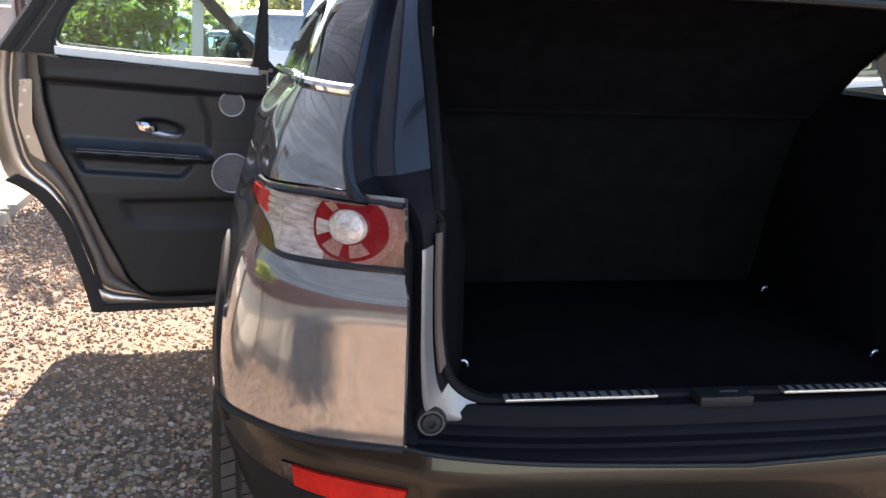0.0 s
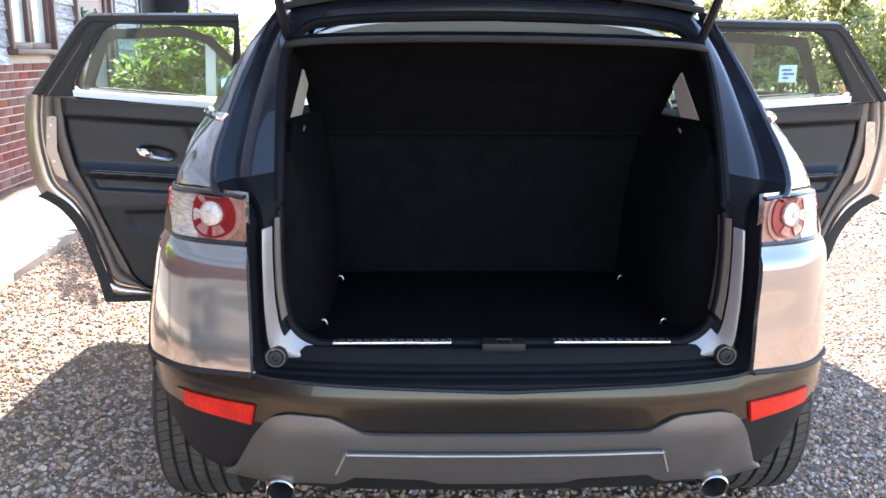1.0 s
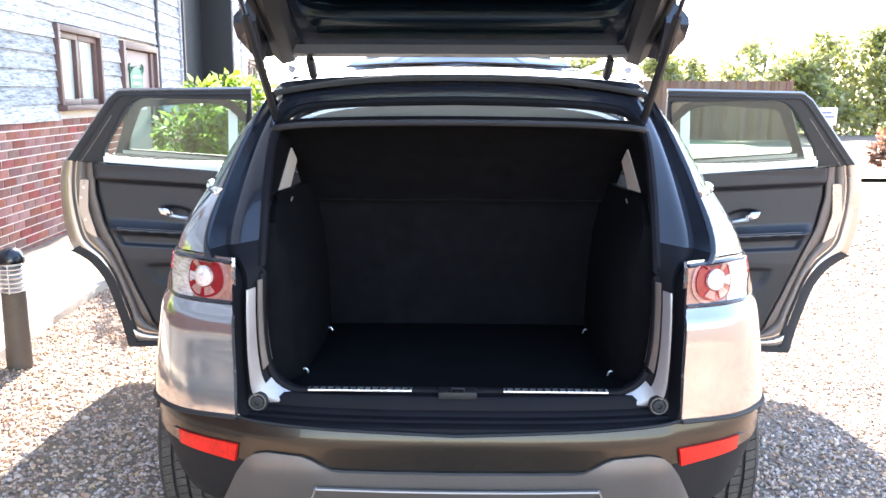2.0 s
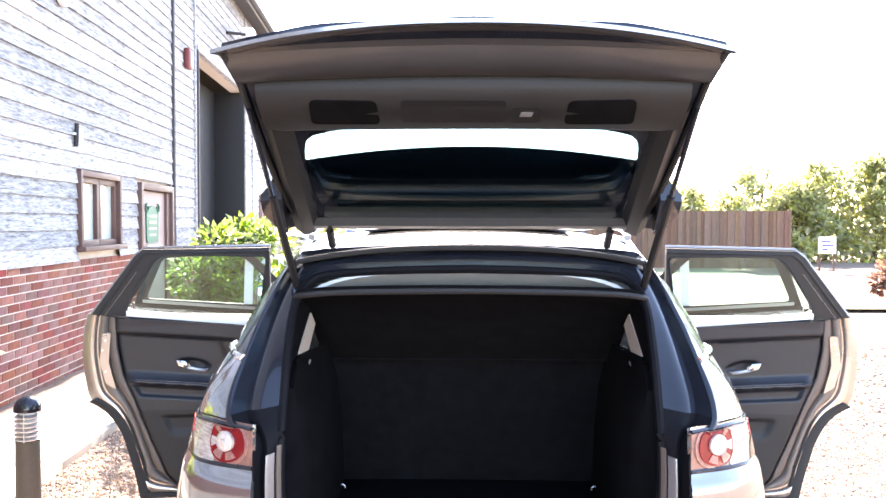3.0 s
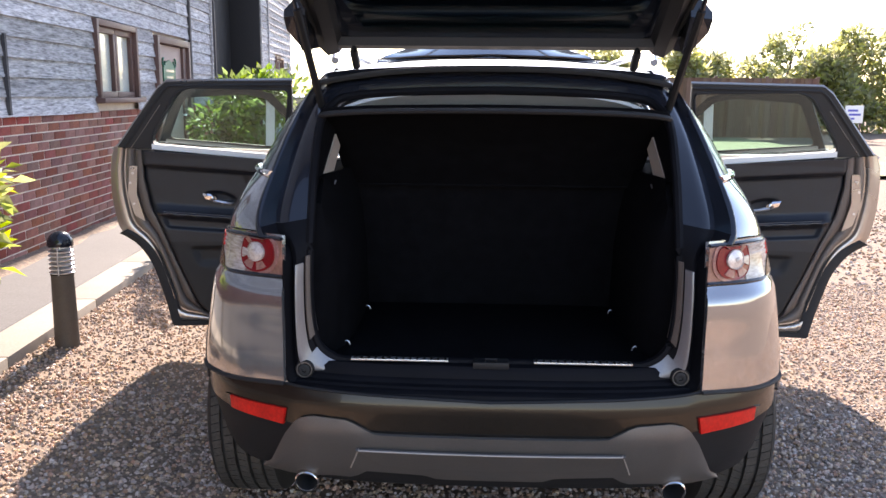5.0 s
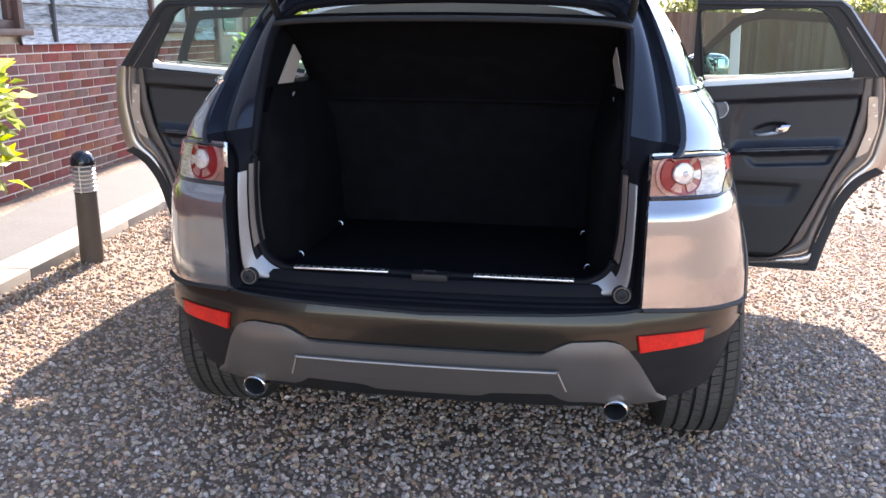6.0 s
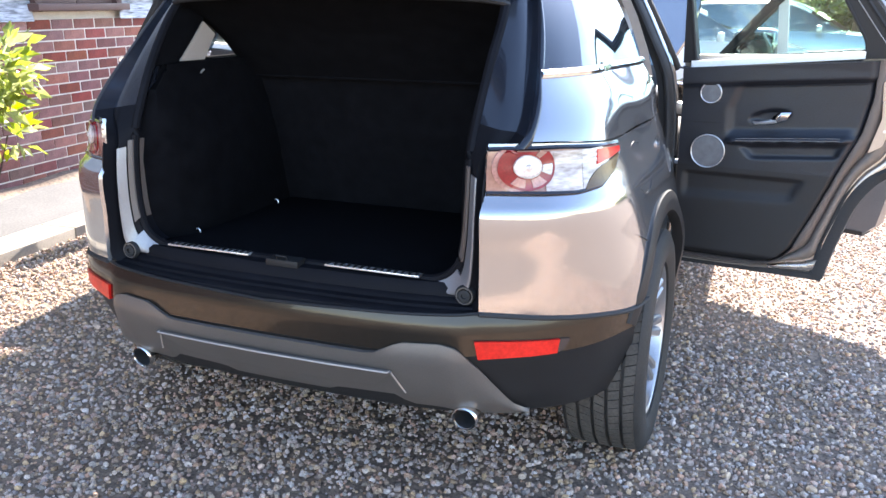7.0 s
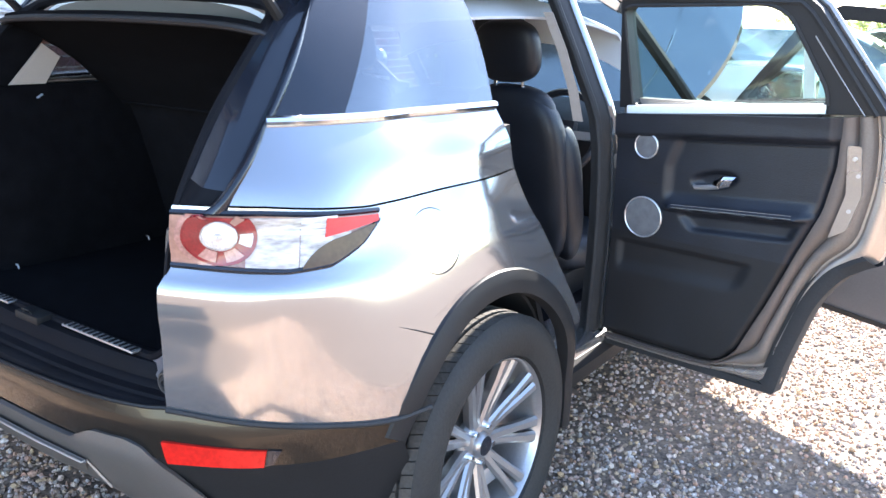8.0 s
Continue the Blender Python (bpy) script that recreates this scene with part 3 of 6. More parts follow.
# sill of the boot with its black step, and the aperture round it
step = [(-0.112, 0.616), (-0.106, 0.634), (-0.096, 0.640), (-0.078, 0.640), (-0.072, 0.646), (-0.050, 0.648), (-0.044, 0.656), (-0.032, 0.660), (-0.026, 0.682), (-0.016, 0.694), (0.03, 0.698), (0.05, 0.69)]
part("boot_sill", grid([[Vector((x, y + 0.055 * (abs(x) / 0.62) ** 3, z)) for x in [-0.625 + 1.25 * k / 30 for k in range(31)]] for y, z in step], 0.012), "sillplastic", car, "black plastic loading sill")
OUTER = [(0.0, -0.020, 0.664), (0.40, -0.015, 0.660), (0.56, -0.015, 0.640), (0.615, -0.048, 0.650), (0.624, -0.05, 0.75), (0.624, -0.044, 0.90), (0.632, -0.018, 1.03), (0.710, 0.046, 1.105), (0.700, 0.176, 1.245), (0.652, 0.335, 1.42), (0.598, 0.455, 1.555), (0.52, 0.450, 1.582), (0.25, 0.44, 1.598), (0.0, 0.435, 1.603)]
INNER = [(0.0, 0.020, 0.694), (0.38, 0.022, 0.694), (0.475, 0.024, 0.697), (0.535, 0.024, 0.740), (0.556, 0.024, 0.82), (0.562, 0.030, 0.93), (0.562, 0.045, 1.04), (0.564, 0.085, 1.13), (0.568, 0.17, 1.27), (0.568, 0.29, 1.415), (0.535, 0.37, 1.478), (0.46, 0.395, 1.503), (0.24, 0.392, 1.518), (0.0, 0.390, 1.523)]


def aperture(s, a, b, q0=0.0, q1=1.0, proud=0.0):
    """Piece of the frame round the boot opening, between two stretches of its outlines."""
    o, i = curve(OUTER, 79)[a:b], curve(INNER, 79)[a:b]
    rows = []
    for q in [q0 + (q1 - q0) * k / 8 for k in range(9)]:
        dip = 0.034 * math.exp(-((q - 0.24) / 0.15) ** 2) - proud
        rows.append([flip(p.lerp(r, q) + Vector((0, dip, 0)), s) for p, r in zip(o, i)])
    if q1 == 1.0:
        rows.append([p + Vector((0, 0.05, 0)) for p in rows[-1]])
    return grid(rows, 0.006, core=(0, 3.0, 1.1))


for side in (1, -1):
    part("boot_corner", aperture(side, 9, 19, 0.30, 0.98, 0.005), "silverjamb", car, "painted corner of the boot opening")
    part("boot_edge", aperture(side, 18, 35, 0.44, 0.80, 0.006), "silverjamb", car)
    part("boot_pillar", aperture(side, 42, 62), "gloss", car, "gloss black tail pillar")
    part("boot_jamb", aperture(side, 13, 43), "sillplastic", car, "black lower jamb of the boot opening")
    outer_line = [p for p in curve(OUTER, 79) if 1.075 < p.z < 1.565 and p.y < 0.45 and p.x > 0.58]
    rows = []
    for p in outer_line:
        if p.z < 1.25:
            far = skin(tail_v((p.z - 1.094) / 0.156) + 0.012, p.z)
        else:
            q = min(1.0, (p.z - 1.25) / 0.31)
            far = (skin(0.20, 1.25, -0.004)).lerp(Vector((0.588, 0.47, 1.560)), q) + Vector((0.02 * math.sin(math.pi * q), 0, 0))
        rows.append([flip(p.lerp(far, k / 6) + Vector((0.007 * math.sin(math.pi * k / 6), -0.006 * math.sin(math.pi * k / 6), 0)), side) for k in range(7)])
    part("pillar_facet", grid(rows, 0.008), "gloss", car)
    part("boot_header", aperture(side, 61, 79), "gloss", car)
    part("boot_flange", aperture(side, 21, 36, 0.86, 1.0, 0.008), "flange", car, "brown grey inner flange of the boot opening")
    part("boot_seal", tube([flip(p + Vector((0.0, 0.005, 0.0)), side) for p in curve(INNER, 60)], 0.014, 8), "sillplastic", car)
    at = Matrix.Translation((0.572 * side, 0.0, 0.674)) @ pose(0, 0, 0, 90, 0, 0)
    stop = part("rubber_stop", lathe([(0.028, 0.0), (0.030, 0.010), (0.026, 0.018), (0.019, 0.014), (0.017, 0.020), (0.008, 0.022), (0.007, 0.016), (0.0005, 0.016)], at, 28), "rubber", car, "round rubber bump stop")
    part("stop_ring", lathe([(0.024, 0.016), (0.0245, 0.019), (0.0215, 0.019), (0.021, 0.016)], at, 28), "skid", stop)

# boot: floor, sides, seat backs, tilted parcel shelf
part("boot_floor", box((0, 0.42, 0.672), (1.12, 0.80, 0.03), 0.006), "carpet", car, "black carpeted boot floor")
for side in (1, -1):
    low_x, top_x = ((0.0, 0.585), (0.13, 0.53), (0.2, 0.50), (0.32, 0.49), (0.6, 0.49), (0.86, 0.50)), (0.560, 0.562, 0.565, 0.566, 0.530, 0.512)
    wallp = [[flip((x + (tx - x) * k, max(y, y0), z), side) for (y, x), tx in zip(low_x, top_x)] for z, y0, k in ((0.68, 0.05, 0), (0.80, 0.055, 0), (0.95, 0.065, 0.05), (1.08, 0.10, 0.35), (1.16, 0.150, 0.75), (1.22, 0.185, 0.97), (1.244, 0.205, 1.0))]
    part("boot_side_trim", grid(wallp, 0.02), "carpet", car)
    ledge = [[flip((x0 + dx, y, 1.246), side) for y, x0 in ((0.28, 0.567), (0.4, 0.553), (0.6, 0.530), (0.9, 0.510))] for dx in (-0.006, 0.04, 0.09, 0.13)]
    part("boot_ledge", grid(ledge, 0.012), "carpet", car)
    cream = [(0.548, 0.398, 1.374), (0.543, 0.450, 1.332), (0.557, 0.400, 1.249), (0.571, 0.288, 1.249)]
    bm = bmesh.new()
    vs = [bm.verts.new(flip(p, side)) for p in cream]
    bm.faces.new(vs)
    part("pillar_trim", thicken(bm, 0.015) or bm, "cream", car, "cream inner pillar trim")
    bm = bmesh.new()
    bm.faces.new([bm.verts.new(flip(p, side)) for p in ((0.570, 0.165, 1.24), (0.572, 0.290, 1.246), (0.549, 0.399, 1.378), (0.545, 0.43, 1.42), (0.566, 0.33, 1.45), (0.570, 0.28, 1.41))])
    thicken(bm, 0.012)
    part("pillar_liner", bm, "carpet", car)
    part("shelf_hook", tube([(0.560 * side, 0.33, 1.212), (0.548 * side, 0.345, 1.204), (0.538 * side, 0.365, 1.206), (0.534 * side, 0.380, 1.216)], [0.003, 0.005, 0.005, 0.003], 8), "satin", car, "bright shelf hook")
    part("boot_lamp", pillow((0.538 * side, 0.51, 1.046), (0.008, 0.016, 0.009)), "satin", car)
    part("load_strip", box((0.281 * side, 0.012, 0.705), (0.30, 0.028, 0.006), 0.002), "satin", car, "ribbed bright load strip")
    for k in range(14):
        part("rib", box(((0.14 + 0.0215 * k) * side, 0.012, 0.709), (0.006, 0.024, 0.004)), "plastic", car.children[-1])
    for hx, hy in ((0.468, 0.67), (0.475, 0.20)):
        hoop = [(hx * side + 0.010 * math.cos(a), hy + 0.004, 0.688 + 0.014 * math.sin(a)) for a in (math.pi * k / 10 for k in range(11))]
        part("lashing_eye", tube(hoop, 0.0026, 6), "satin", car)
band = [[Vector((0.545 * u, 0.40 + 0.11 * q, 1.520 - 0.014 * u * u - 0.060 * abs(u) ** 5 - 0.048 * q * (1 - 0.3 * abs(u) ** 3))) for u in (-1 + k / 12 for k in range(25))] for q in (0, 0.3, 0.7, 1.0)]
part("header_lining", grid(band, 0.012), "liner", car, "grey rear edge of the roof lining")
part("latch_box", box((0.0, 0.0, 0.700), (0.11, 0.05, 0.022), 0.005), "plastic", car)
part("striker", tube([(-0.018, -0.016, 0.705), (-0.018, -0.022, 0.722), (0.018, -0.022, 0.722), (0.018, -0.016, 0.705)], 0.003, 6), "plastic", car.children[-1])
part("seat_back_rear", grid([[Vector((x, 0.785 - 0.24 * (z - 0.68) + 0.01 * math.cos(x * 3), z)) for x in [-0.60 + 1.2 * k / 16 for k in range(17)]] for z in (0.66, 0.8, 0.95, 1.08, 1.17)], 0.12), "carpet", car)
edge = [(-0.572, 0.335, 1.422), (-0.552, 0.29, 1.440), (-0.40, 0.282, 1.452), (0.0, 0.275, 1.458), (0.40, 0.282, 1.452), (0.552, 0.29, 1.440), (0.572, 0.335, 1.422)]
front = [(x, 0.640, 1.178) for x in (-0.535, -0.45, -0.3, 0, 0.3, 0.45, 0.535)]
ce, cf = curve(edge, 31), curve(front, 31)
shelf = part("parcel_shelf", grid([[a.lerp(b, q) + Vector((0, 0.01, 0.032)) * math.sin(math.pi * q) for a, b in zip(ce, cf)] for q in (0, 0.05, 0.2, 0.4, 0.6, 0.8, 1.0)], 0.022), "carpet", car, "black parcel shelf raised on its cords")
part("shelf_lip", tube(ce, 0.010, 8), "trim", shelf)
part("shelf_hinge", tube(cf, 0.005, 6), "carpet", shelf)

# roof, screens and front end
ROOF = [(0.435, 1.602), (0.55, 1.620), (0.85, 1.645), (1.40, 1.665), (1.85, 1.650), (2.20, 1.600)]


def roof_w(y):
    return float(np.interp(y, [0.40, 0.60, 1.0, 1.6, 2.2, 2.5], [0.585, 0.60, 0.625, 0.64, 0.62, 0.60]))


roof_rows = []
for p in curve(ROOF, 22):
    y, z = p
    w = roof_w(y)
    roof_rows.append([Vector((w * u, y - 0.02 * u * u * (y < 0.6), z - 0.050 * abs(u) ** 2.6)) for u in (-1 + 2 * k / 20 for k in range(21))])
part("roof", grid(roof_rows, 0.006), "paint", car)
part("roof_seal", tube([v + Vector((0, -0.006, -0.008)) for v in roof_rows[0]], 0.010, 6), "rubber", car)
head_rows = [[Vector((v.x * 0.95, v.y + 0.03, v.z - 0.07 - 0.05 * abs(v.x / 0.6) ** 3)) for v in r] for r in roof_rows[1:]]
head_rows += [[v + Vector((0, dy, dz)) for v in head_rows[-1]] for dy, dz in ((0.04, -0.03), (0.05, -0.09), (0.05, -0.15))]
part("headliner", grid(head_rows, 0.01), "liner", car)
part("roof_glass", grid([[Vector((0.46 * u, y, z + 0.012 - 0.02 * u * u)) for u in (-1, -0.6, 0, 0.6, 1)] for y, z in ((0.95, 1.655), (1.3, 1.664), (1.7, 1.662), (2.1, 1.644))], 0.006), "gloss", car)
for side in (1, -1):
    rail = [flip((roof_w(y) - 0.03, y, z), side) for y, z in ((0.62, 1.625), (0.72, 1.655), (1.2, 1.668), (1.9, 1.655), (2.2, 1.63))]
    part("roof_rail", tube(curve([tuple(r) for r in rail], 16), 0.014, 8), "satin", car)
    # tail side glass and pillar
    low = [skin(0.17 + 0.83 * k / 10, 1.25, -0.006) + Vector((0, 0, 0.004)) for k in range(11)]
    top = [(0.588, 0.46, 1.556), (0.614, 0.66, 1.585), (0.632, 0.81, 1.600), (0.645, 0.95, 1.606)]
    top = curve(top, 11)
    rows = [[flip(a.lerp(b, q) + Vector((0.02 * math.sin(q * math.pi), 0, 0)), side) for a, b in zip(low, top)] for q in (k / 6 for k in range(7))]
    part("tail_side_glass", grid([r[3:] for r in rows], 0.006), "tint", car, "dark privacy glass")
    part("tail_pillar", grid([r[:4] for r in rows], 0.012), "gloss", car)
    part("roof_side", grid([[flip((x + dx, y, z + dz), side) for x, y, z in ((0.585, 0.45, 1.550), (0.635, 0.9, 1.598), (0.655, 1.5, 1.612), (0.645, 1.85, 1.59), (0.60, 2.22, 1.53))] for dx, dz in ((0.0, 0.02), (0.012, 0.0), (0.005, -0.03))], 0.02), "paint", car)
    # B pillar, A pillar, sills, cabin floor
    post = curve([(0.915, 1.545, 0.42), (0.925, 1.545, 0.8), (0.905, 1.55, 1.12), (0.83, 1.56, 1.30), (0.67, 1.58, 1.60)], 12)
    part("door_post", grid([[flip(p + Vector(o), side) for o in ((-0.07, -0.040, 0), (-0.022, -0.052, 0), (-0.012, -0.030, 0), (-0.012, 0.03, 0), (-0.03, 0.045, 0), (-0.08, 0.045, 0))] for p in post], 0.008), "rubber", car, "black B pillar with seals")
    part("post_flange", grid([[flip(p + Vector(o), side) for o in ((-0.016, -0.004, 0), (-0.004, -0.006, 0), (0.005, 0.008, 0), (0.002, 0.028, 0), (-0.012, 0.034, 0))] for p in post], 0.004), "paint", car)
    part("post_seal", tube([flip(p + Vector((-0.03, -0.056, 0)), side) for p in post], 0.012, 8), "rubber", car)
    part("seat_belt", grid([[flip(Vector((x + dx, 1.485 - 0.01 * abs(dx), z)), side) for dx in (-0.018, 0.0, 0.018)] for x, z in ((0.665, 1.50), (0.725, 1.38), (0.775, 1.25), (0.80, 1.15))], 0.003), "beltcloth", car, "beige seat belt webbing")
    part("front_pillar", tube(curve([(0.60 * side, 2.18, 1.56), (0.69 * side, 2.46, 1.32), (0.765 * side, 2.72, 1.10)], 10), 0.026, 8), "rubber", car)
    sill = [[flip((x, y, z), side) for x, z in ((0.72, 0.42), (0.86, 0.43), (0.925, 0.41), (0.94, 0.36), (0.90, 0.31), (0.70, 0.30))] for y in (1.10, 1.6, 2.2, 2.90)]
    part("side_sill", grid(sill), "paint", car)
    part("sill_cladding", grid([[flip((x, y, z), side) for x, z in ((0.936, 0.385), (0.958, 0.36), (0.945, 0.30), (0.86, 0.28))] for y in (1.09, 1.5, 2.2, 2.92)], 0.01), "plastic", car)
    part("wheel_well_trim", grid([[flip((0.80, y, z), side), flip((0.90, y - 0.01, z), side)] for y, z in ((1.17, 0.45), (1.08, 0.66), (0.98, 0.84), (0.90, 1.0), (0.87, 1.2))], 0.02), "rubber", car)
    # front wing and front door jamb
    wing = []
    for y, wx, zt in ((2.73, 0.925, 1.10), (2.95, 0.945, 1.08), (3.36, 0.955, 1.04), (3.75, 0.93, 0.99), (4.05, 0.82, 0.92), (4.20, 0.62, 0.86)):
        wing.append([flip((wx * k, y, z), side) for k, z in ((1.0, 0.42), (1.015, 0.6), (1.0, 0.8), (0.97, zt - 0.04), (0.90, zt), (0.80, zt + 0.01))])
    wing = [[r[j] for r in wing] for j in range(6)]
    wing = [[p for p in curve([tuple(q) for q in r], 40)] for r in wing]
    wb = grid([[a.lerp(b, q) for a, b in zip(r0, r1)] for r0, r1 in zip(wing, wing[1:]) for q in (0, 0.25, 0.5, 0.75)] + [wing[-1]])
    arch_cut(wb, side, 0.43, FRONT_AXLE_Y)
    thicken(wb, 0.012)
    part("front_wing", wb, "paint", car)
    fl = [[flip((x, FRONT_AXLE_Y + 0.42 * math.cos(a), HUB_Z + 0.42 * math.sin(a)), side) for x in (0.62, 0.80, 0.95)] for a in (math.pi * (-0.05 + 0.93 * k / 20) for k in range(21))]
    part("wheel_housing", grid(fl, 0.01), "rubber", car)
part("rear_floor", box((0, 1.75, 0.36), (1.55, 2.1, 0.06), 0.01), "carpet", car)
part("underbody", box((0, 2.0, 0.30), (1.3, 3.4, 0.10), 0.03), "rubber", car)
part("rear_underbody", box((0, 0.55, 0.44), (1.1, 0.9, 0.16), 0.03), "rubber", car)
part("axle_beam", tube([(-0.74, AXLE_Y, 0.34), (0.74, AXLE_Y, 0.34)], 0.04, 10), "rubber", car)
part("windscreen", grid([[Vector((w * u, y + 0.05 * (1 - u * u), z)) for u in (-1, -0.6, 0, 0.6, 1)] for w, y, z in ((0.585, 2.18, 1.585), (0.65, 2.40, 1.42), (0.70, 2.58, 1.27), (0.755, 2.77, 1.10))], 0.006), "screen", car)
LID = [(0.70, 2.78, 1.085), (0.79, 2.92, 1.26), (0.835, 3.02, 1.45), (0.80, 3.12, 1.60), (0.71, 3.19, 1.735), (0.52, 3.22, 1.805)]
lid = part("bonnet", grid([[Vector((w * u, y + 0.05 * (1 - u * u), z)) for u in (-1 + 2 * k / 20 for k in range(21))] for w, y, z in curve(LID, 20)], 0.03, core=(0, 5, 1.2)), "paint", car, "raised bonnet")
for side in (1, -1):
    part("crease", tube([(0.62 * w * side, y + 0.028, z) for w, y, z in curve(LID, 14)], 0.006, 6), "paint", lid)
part("engine_cover", box((0, 3.35, 0.86), (1.25, 0.9, 0.16), 0.05, seg=3), "plastic", car)
part("front_bumper", grid([[Vector((w * u, 4.06 + dy - 0.42 * abs(u) ** 3.5, z)) for u in (-1 + 2 * k / 16 for k in range(17))] for w, dy, z in ((0.78, 0.06, 0.92), (0.86, 0.14, 0.75), (0.90, 0.17, 0.60), (0.88, 0.12, 0.42), (0.80, 0.0, 0.30))], 0.02), "paint", car)
part("front_grille", grid([[Vector((0.5 * u, 4.225 - 0.03 * u * u, z)) for u in (-1, 0, 1)] for z in (0.74, 0.84)], 0.01), "plastic", car)
part("dashboard", grid([[Vector((x, y, z)) for x in (-0.72, -0.3, 0.0, 0.3, 0.72)] for y, z in ((2.72, 1.085), (2.52, 1.09), (2.36, 1.05), (2.28, 0.96), (2.33, 0.75), (2.45, 0.50))], 0.02), "trim", car)
part("steering_column", tube([(0.38, 2.34, 0.94), (0.38, 2.16, 1.0)], 0.04, 10), "trim", car)
wheel_at = Matrix.Translation((0.38, 2.14, 1.005)) @ pose(0, 0, 0, 68, 0, 0)
sw = part("steering_wheel", tube([wheel_at @ Vector((0.185 * math.cos(2 * math.pi * k / 32), 0.185 * math.sin(2 * math.pi * k / 32), 0)) for k in range(33)], 0.016, 8, caps=False), "leather", car)
part("hub", box((0, 0, -0.01), (0.15, 0.13, 0.05), 0.02, wheel_at), "trim", sw)
for a in (0, 180, 270):
    part("spoke", box((0.12, 0, 0), (0.12, 0.035, 0.016), 0.004, wheel_at @ pose(0, 0, 0, 0, 0, a)), "satin", sw)
part("rear_view_mirror", box((0, 2.24, 1.45), (0.25, 0.035, 0.075), 0.016), "trim", car)
part("mirror_stem", tube([(0, 2.25, 1.48), (0, 2.30, 1.52)], 0.01, 6), "trim", car.children[-1])


def seat(x, y):
    tilt = Matrix.Translation((x, y, 0.55)) @ pose(0, 0, 0, 12, 0, 0)
    st = part("front_seat", pillow((0, 0.0, 0.32), (0.235, 0.075, 0.36), tilt, 3.4), "leather", car, "black leather front seat")
    for d in (-0.19, 0.19):
        part("side_bolster", pillow((d, 0.055, 0.26), (0.065, 0.075, 0.28), tilt, 2.6), "leather", st)
    part("shoulder", pillow((0, 0.01, 0.60), (0.19, 0.068, 0.10), tilt, 2.4), "leather", st)
    part("cushion", pillow((x, y + 0.26, 0.55), (0.255, 0.27, 0.09)), "leather", st)
    part("seat_base", box((x, y + 0.24, 0.43), (0.42, 0.44, 0.12), 0.01), "trim", st)
    part("headrest", pillow((0, 0.015, 0.825), (0.135, 0.052, 0.115), tilt, 3.0), "leather", st)
    for d in (-0.06, 0.06):
        part("headrest_post", tube([tilt @ Vector((d, 0, 0.66)), tilt @ Vector((d, 0.01, 0.74))], 0.007, 6), "chrome", st)


seat(0.40, 1.83)
seat(-0.40, 1.83)
part("rear_bench", box((0, 1.18, 0.56), (1.20, 0.50, 0.18), 0.05, seg=3), "leather", car, "black leather rear bench")
for x in (-0.40, 0.0, 0.40):
    part("bench_back", box((0, 0, 0), (0.395, 0.13, 0.58), 0.045, Matrix.Translation((x, 0.99, 0.90)) @ pose(0, 0, 0, -10, 0, 0), seg=3), "carpet", car)
    part("bench_headrest", box((x, 0.93, 1.18), (0.25, 0.09, 0.10), 0.03, seg=3), "carpet", car.children[-1])


# ---- wheels ----
def tyre_mesh(m):
    prof = [(0.262, -0.085), (0.268, -0.108), (0.302, -0.122), (0.346, -0.120), (0.370, -0.110), (0.380, -0.100)]
    n = 96
    wide = 1.08
    rows = [(r, h * wide) for r, h in prof] + [(TYRE_R - 0.013, h * wide) for h in (-0.092, 0.0, 0.092)] + [(r, -h * wide) for r, h in reversed(prof)]
    return grid([[m @ Vector((r * math.cos(2 * math.pi * k / n), r * math.sin(2 * math.pi * k / n), h)) for k in range(n)] for r, h in rows], wrap=True)


def tread_rib(m, h0, h1, shift, slant):
    """Ring of dusty tread blocks between two grooves; the darker carcass paints the grooves' shade."""
    bm = bmesh.new()
    n, wide = 72, 1.08
    for k in range(n):
        a0, a1 = 2 * math.pi * (k + shift) / n, 2 * math.pi * (k + shift + 0.90) / n
        top, low = [], []
        for a, h, sl in ((a0, h0, 0), (a1, h0, 0), (a1, h1, slant), (a0, h1, slant)):
            crown = TYRE_R - 0.55 * h * h
            for lst, r in ((top, crown), (low, crown - 0.018)):
                lst.append(bm.verts.new(m @ Vector((r * math.cos(a + sl), r * math.sin(a + sl), h * wide))))
        bm.faces.new(top)
        for q in range(4):
            bm.faces.new((top[q], low[q], low[(q + 1) % 4], top[(q + 1) % 4]))
    return bm


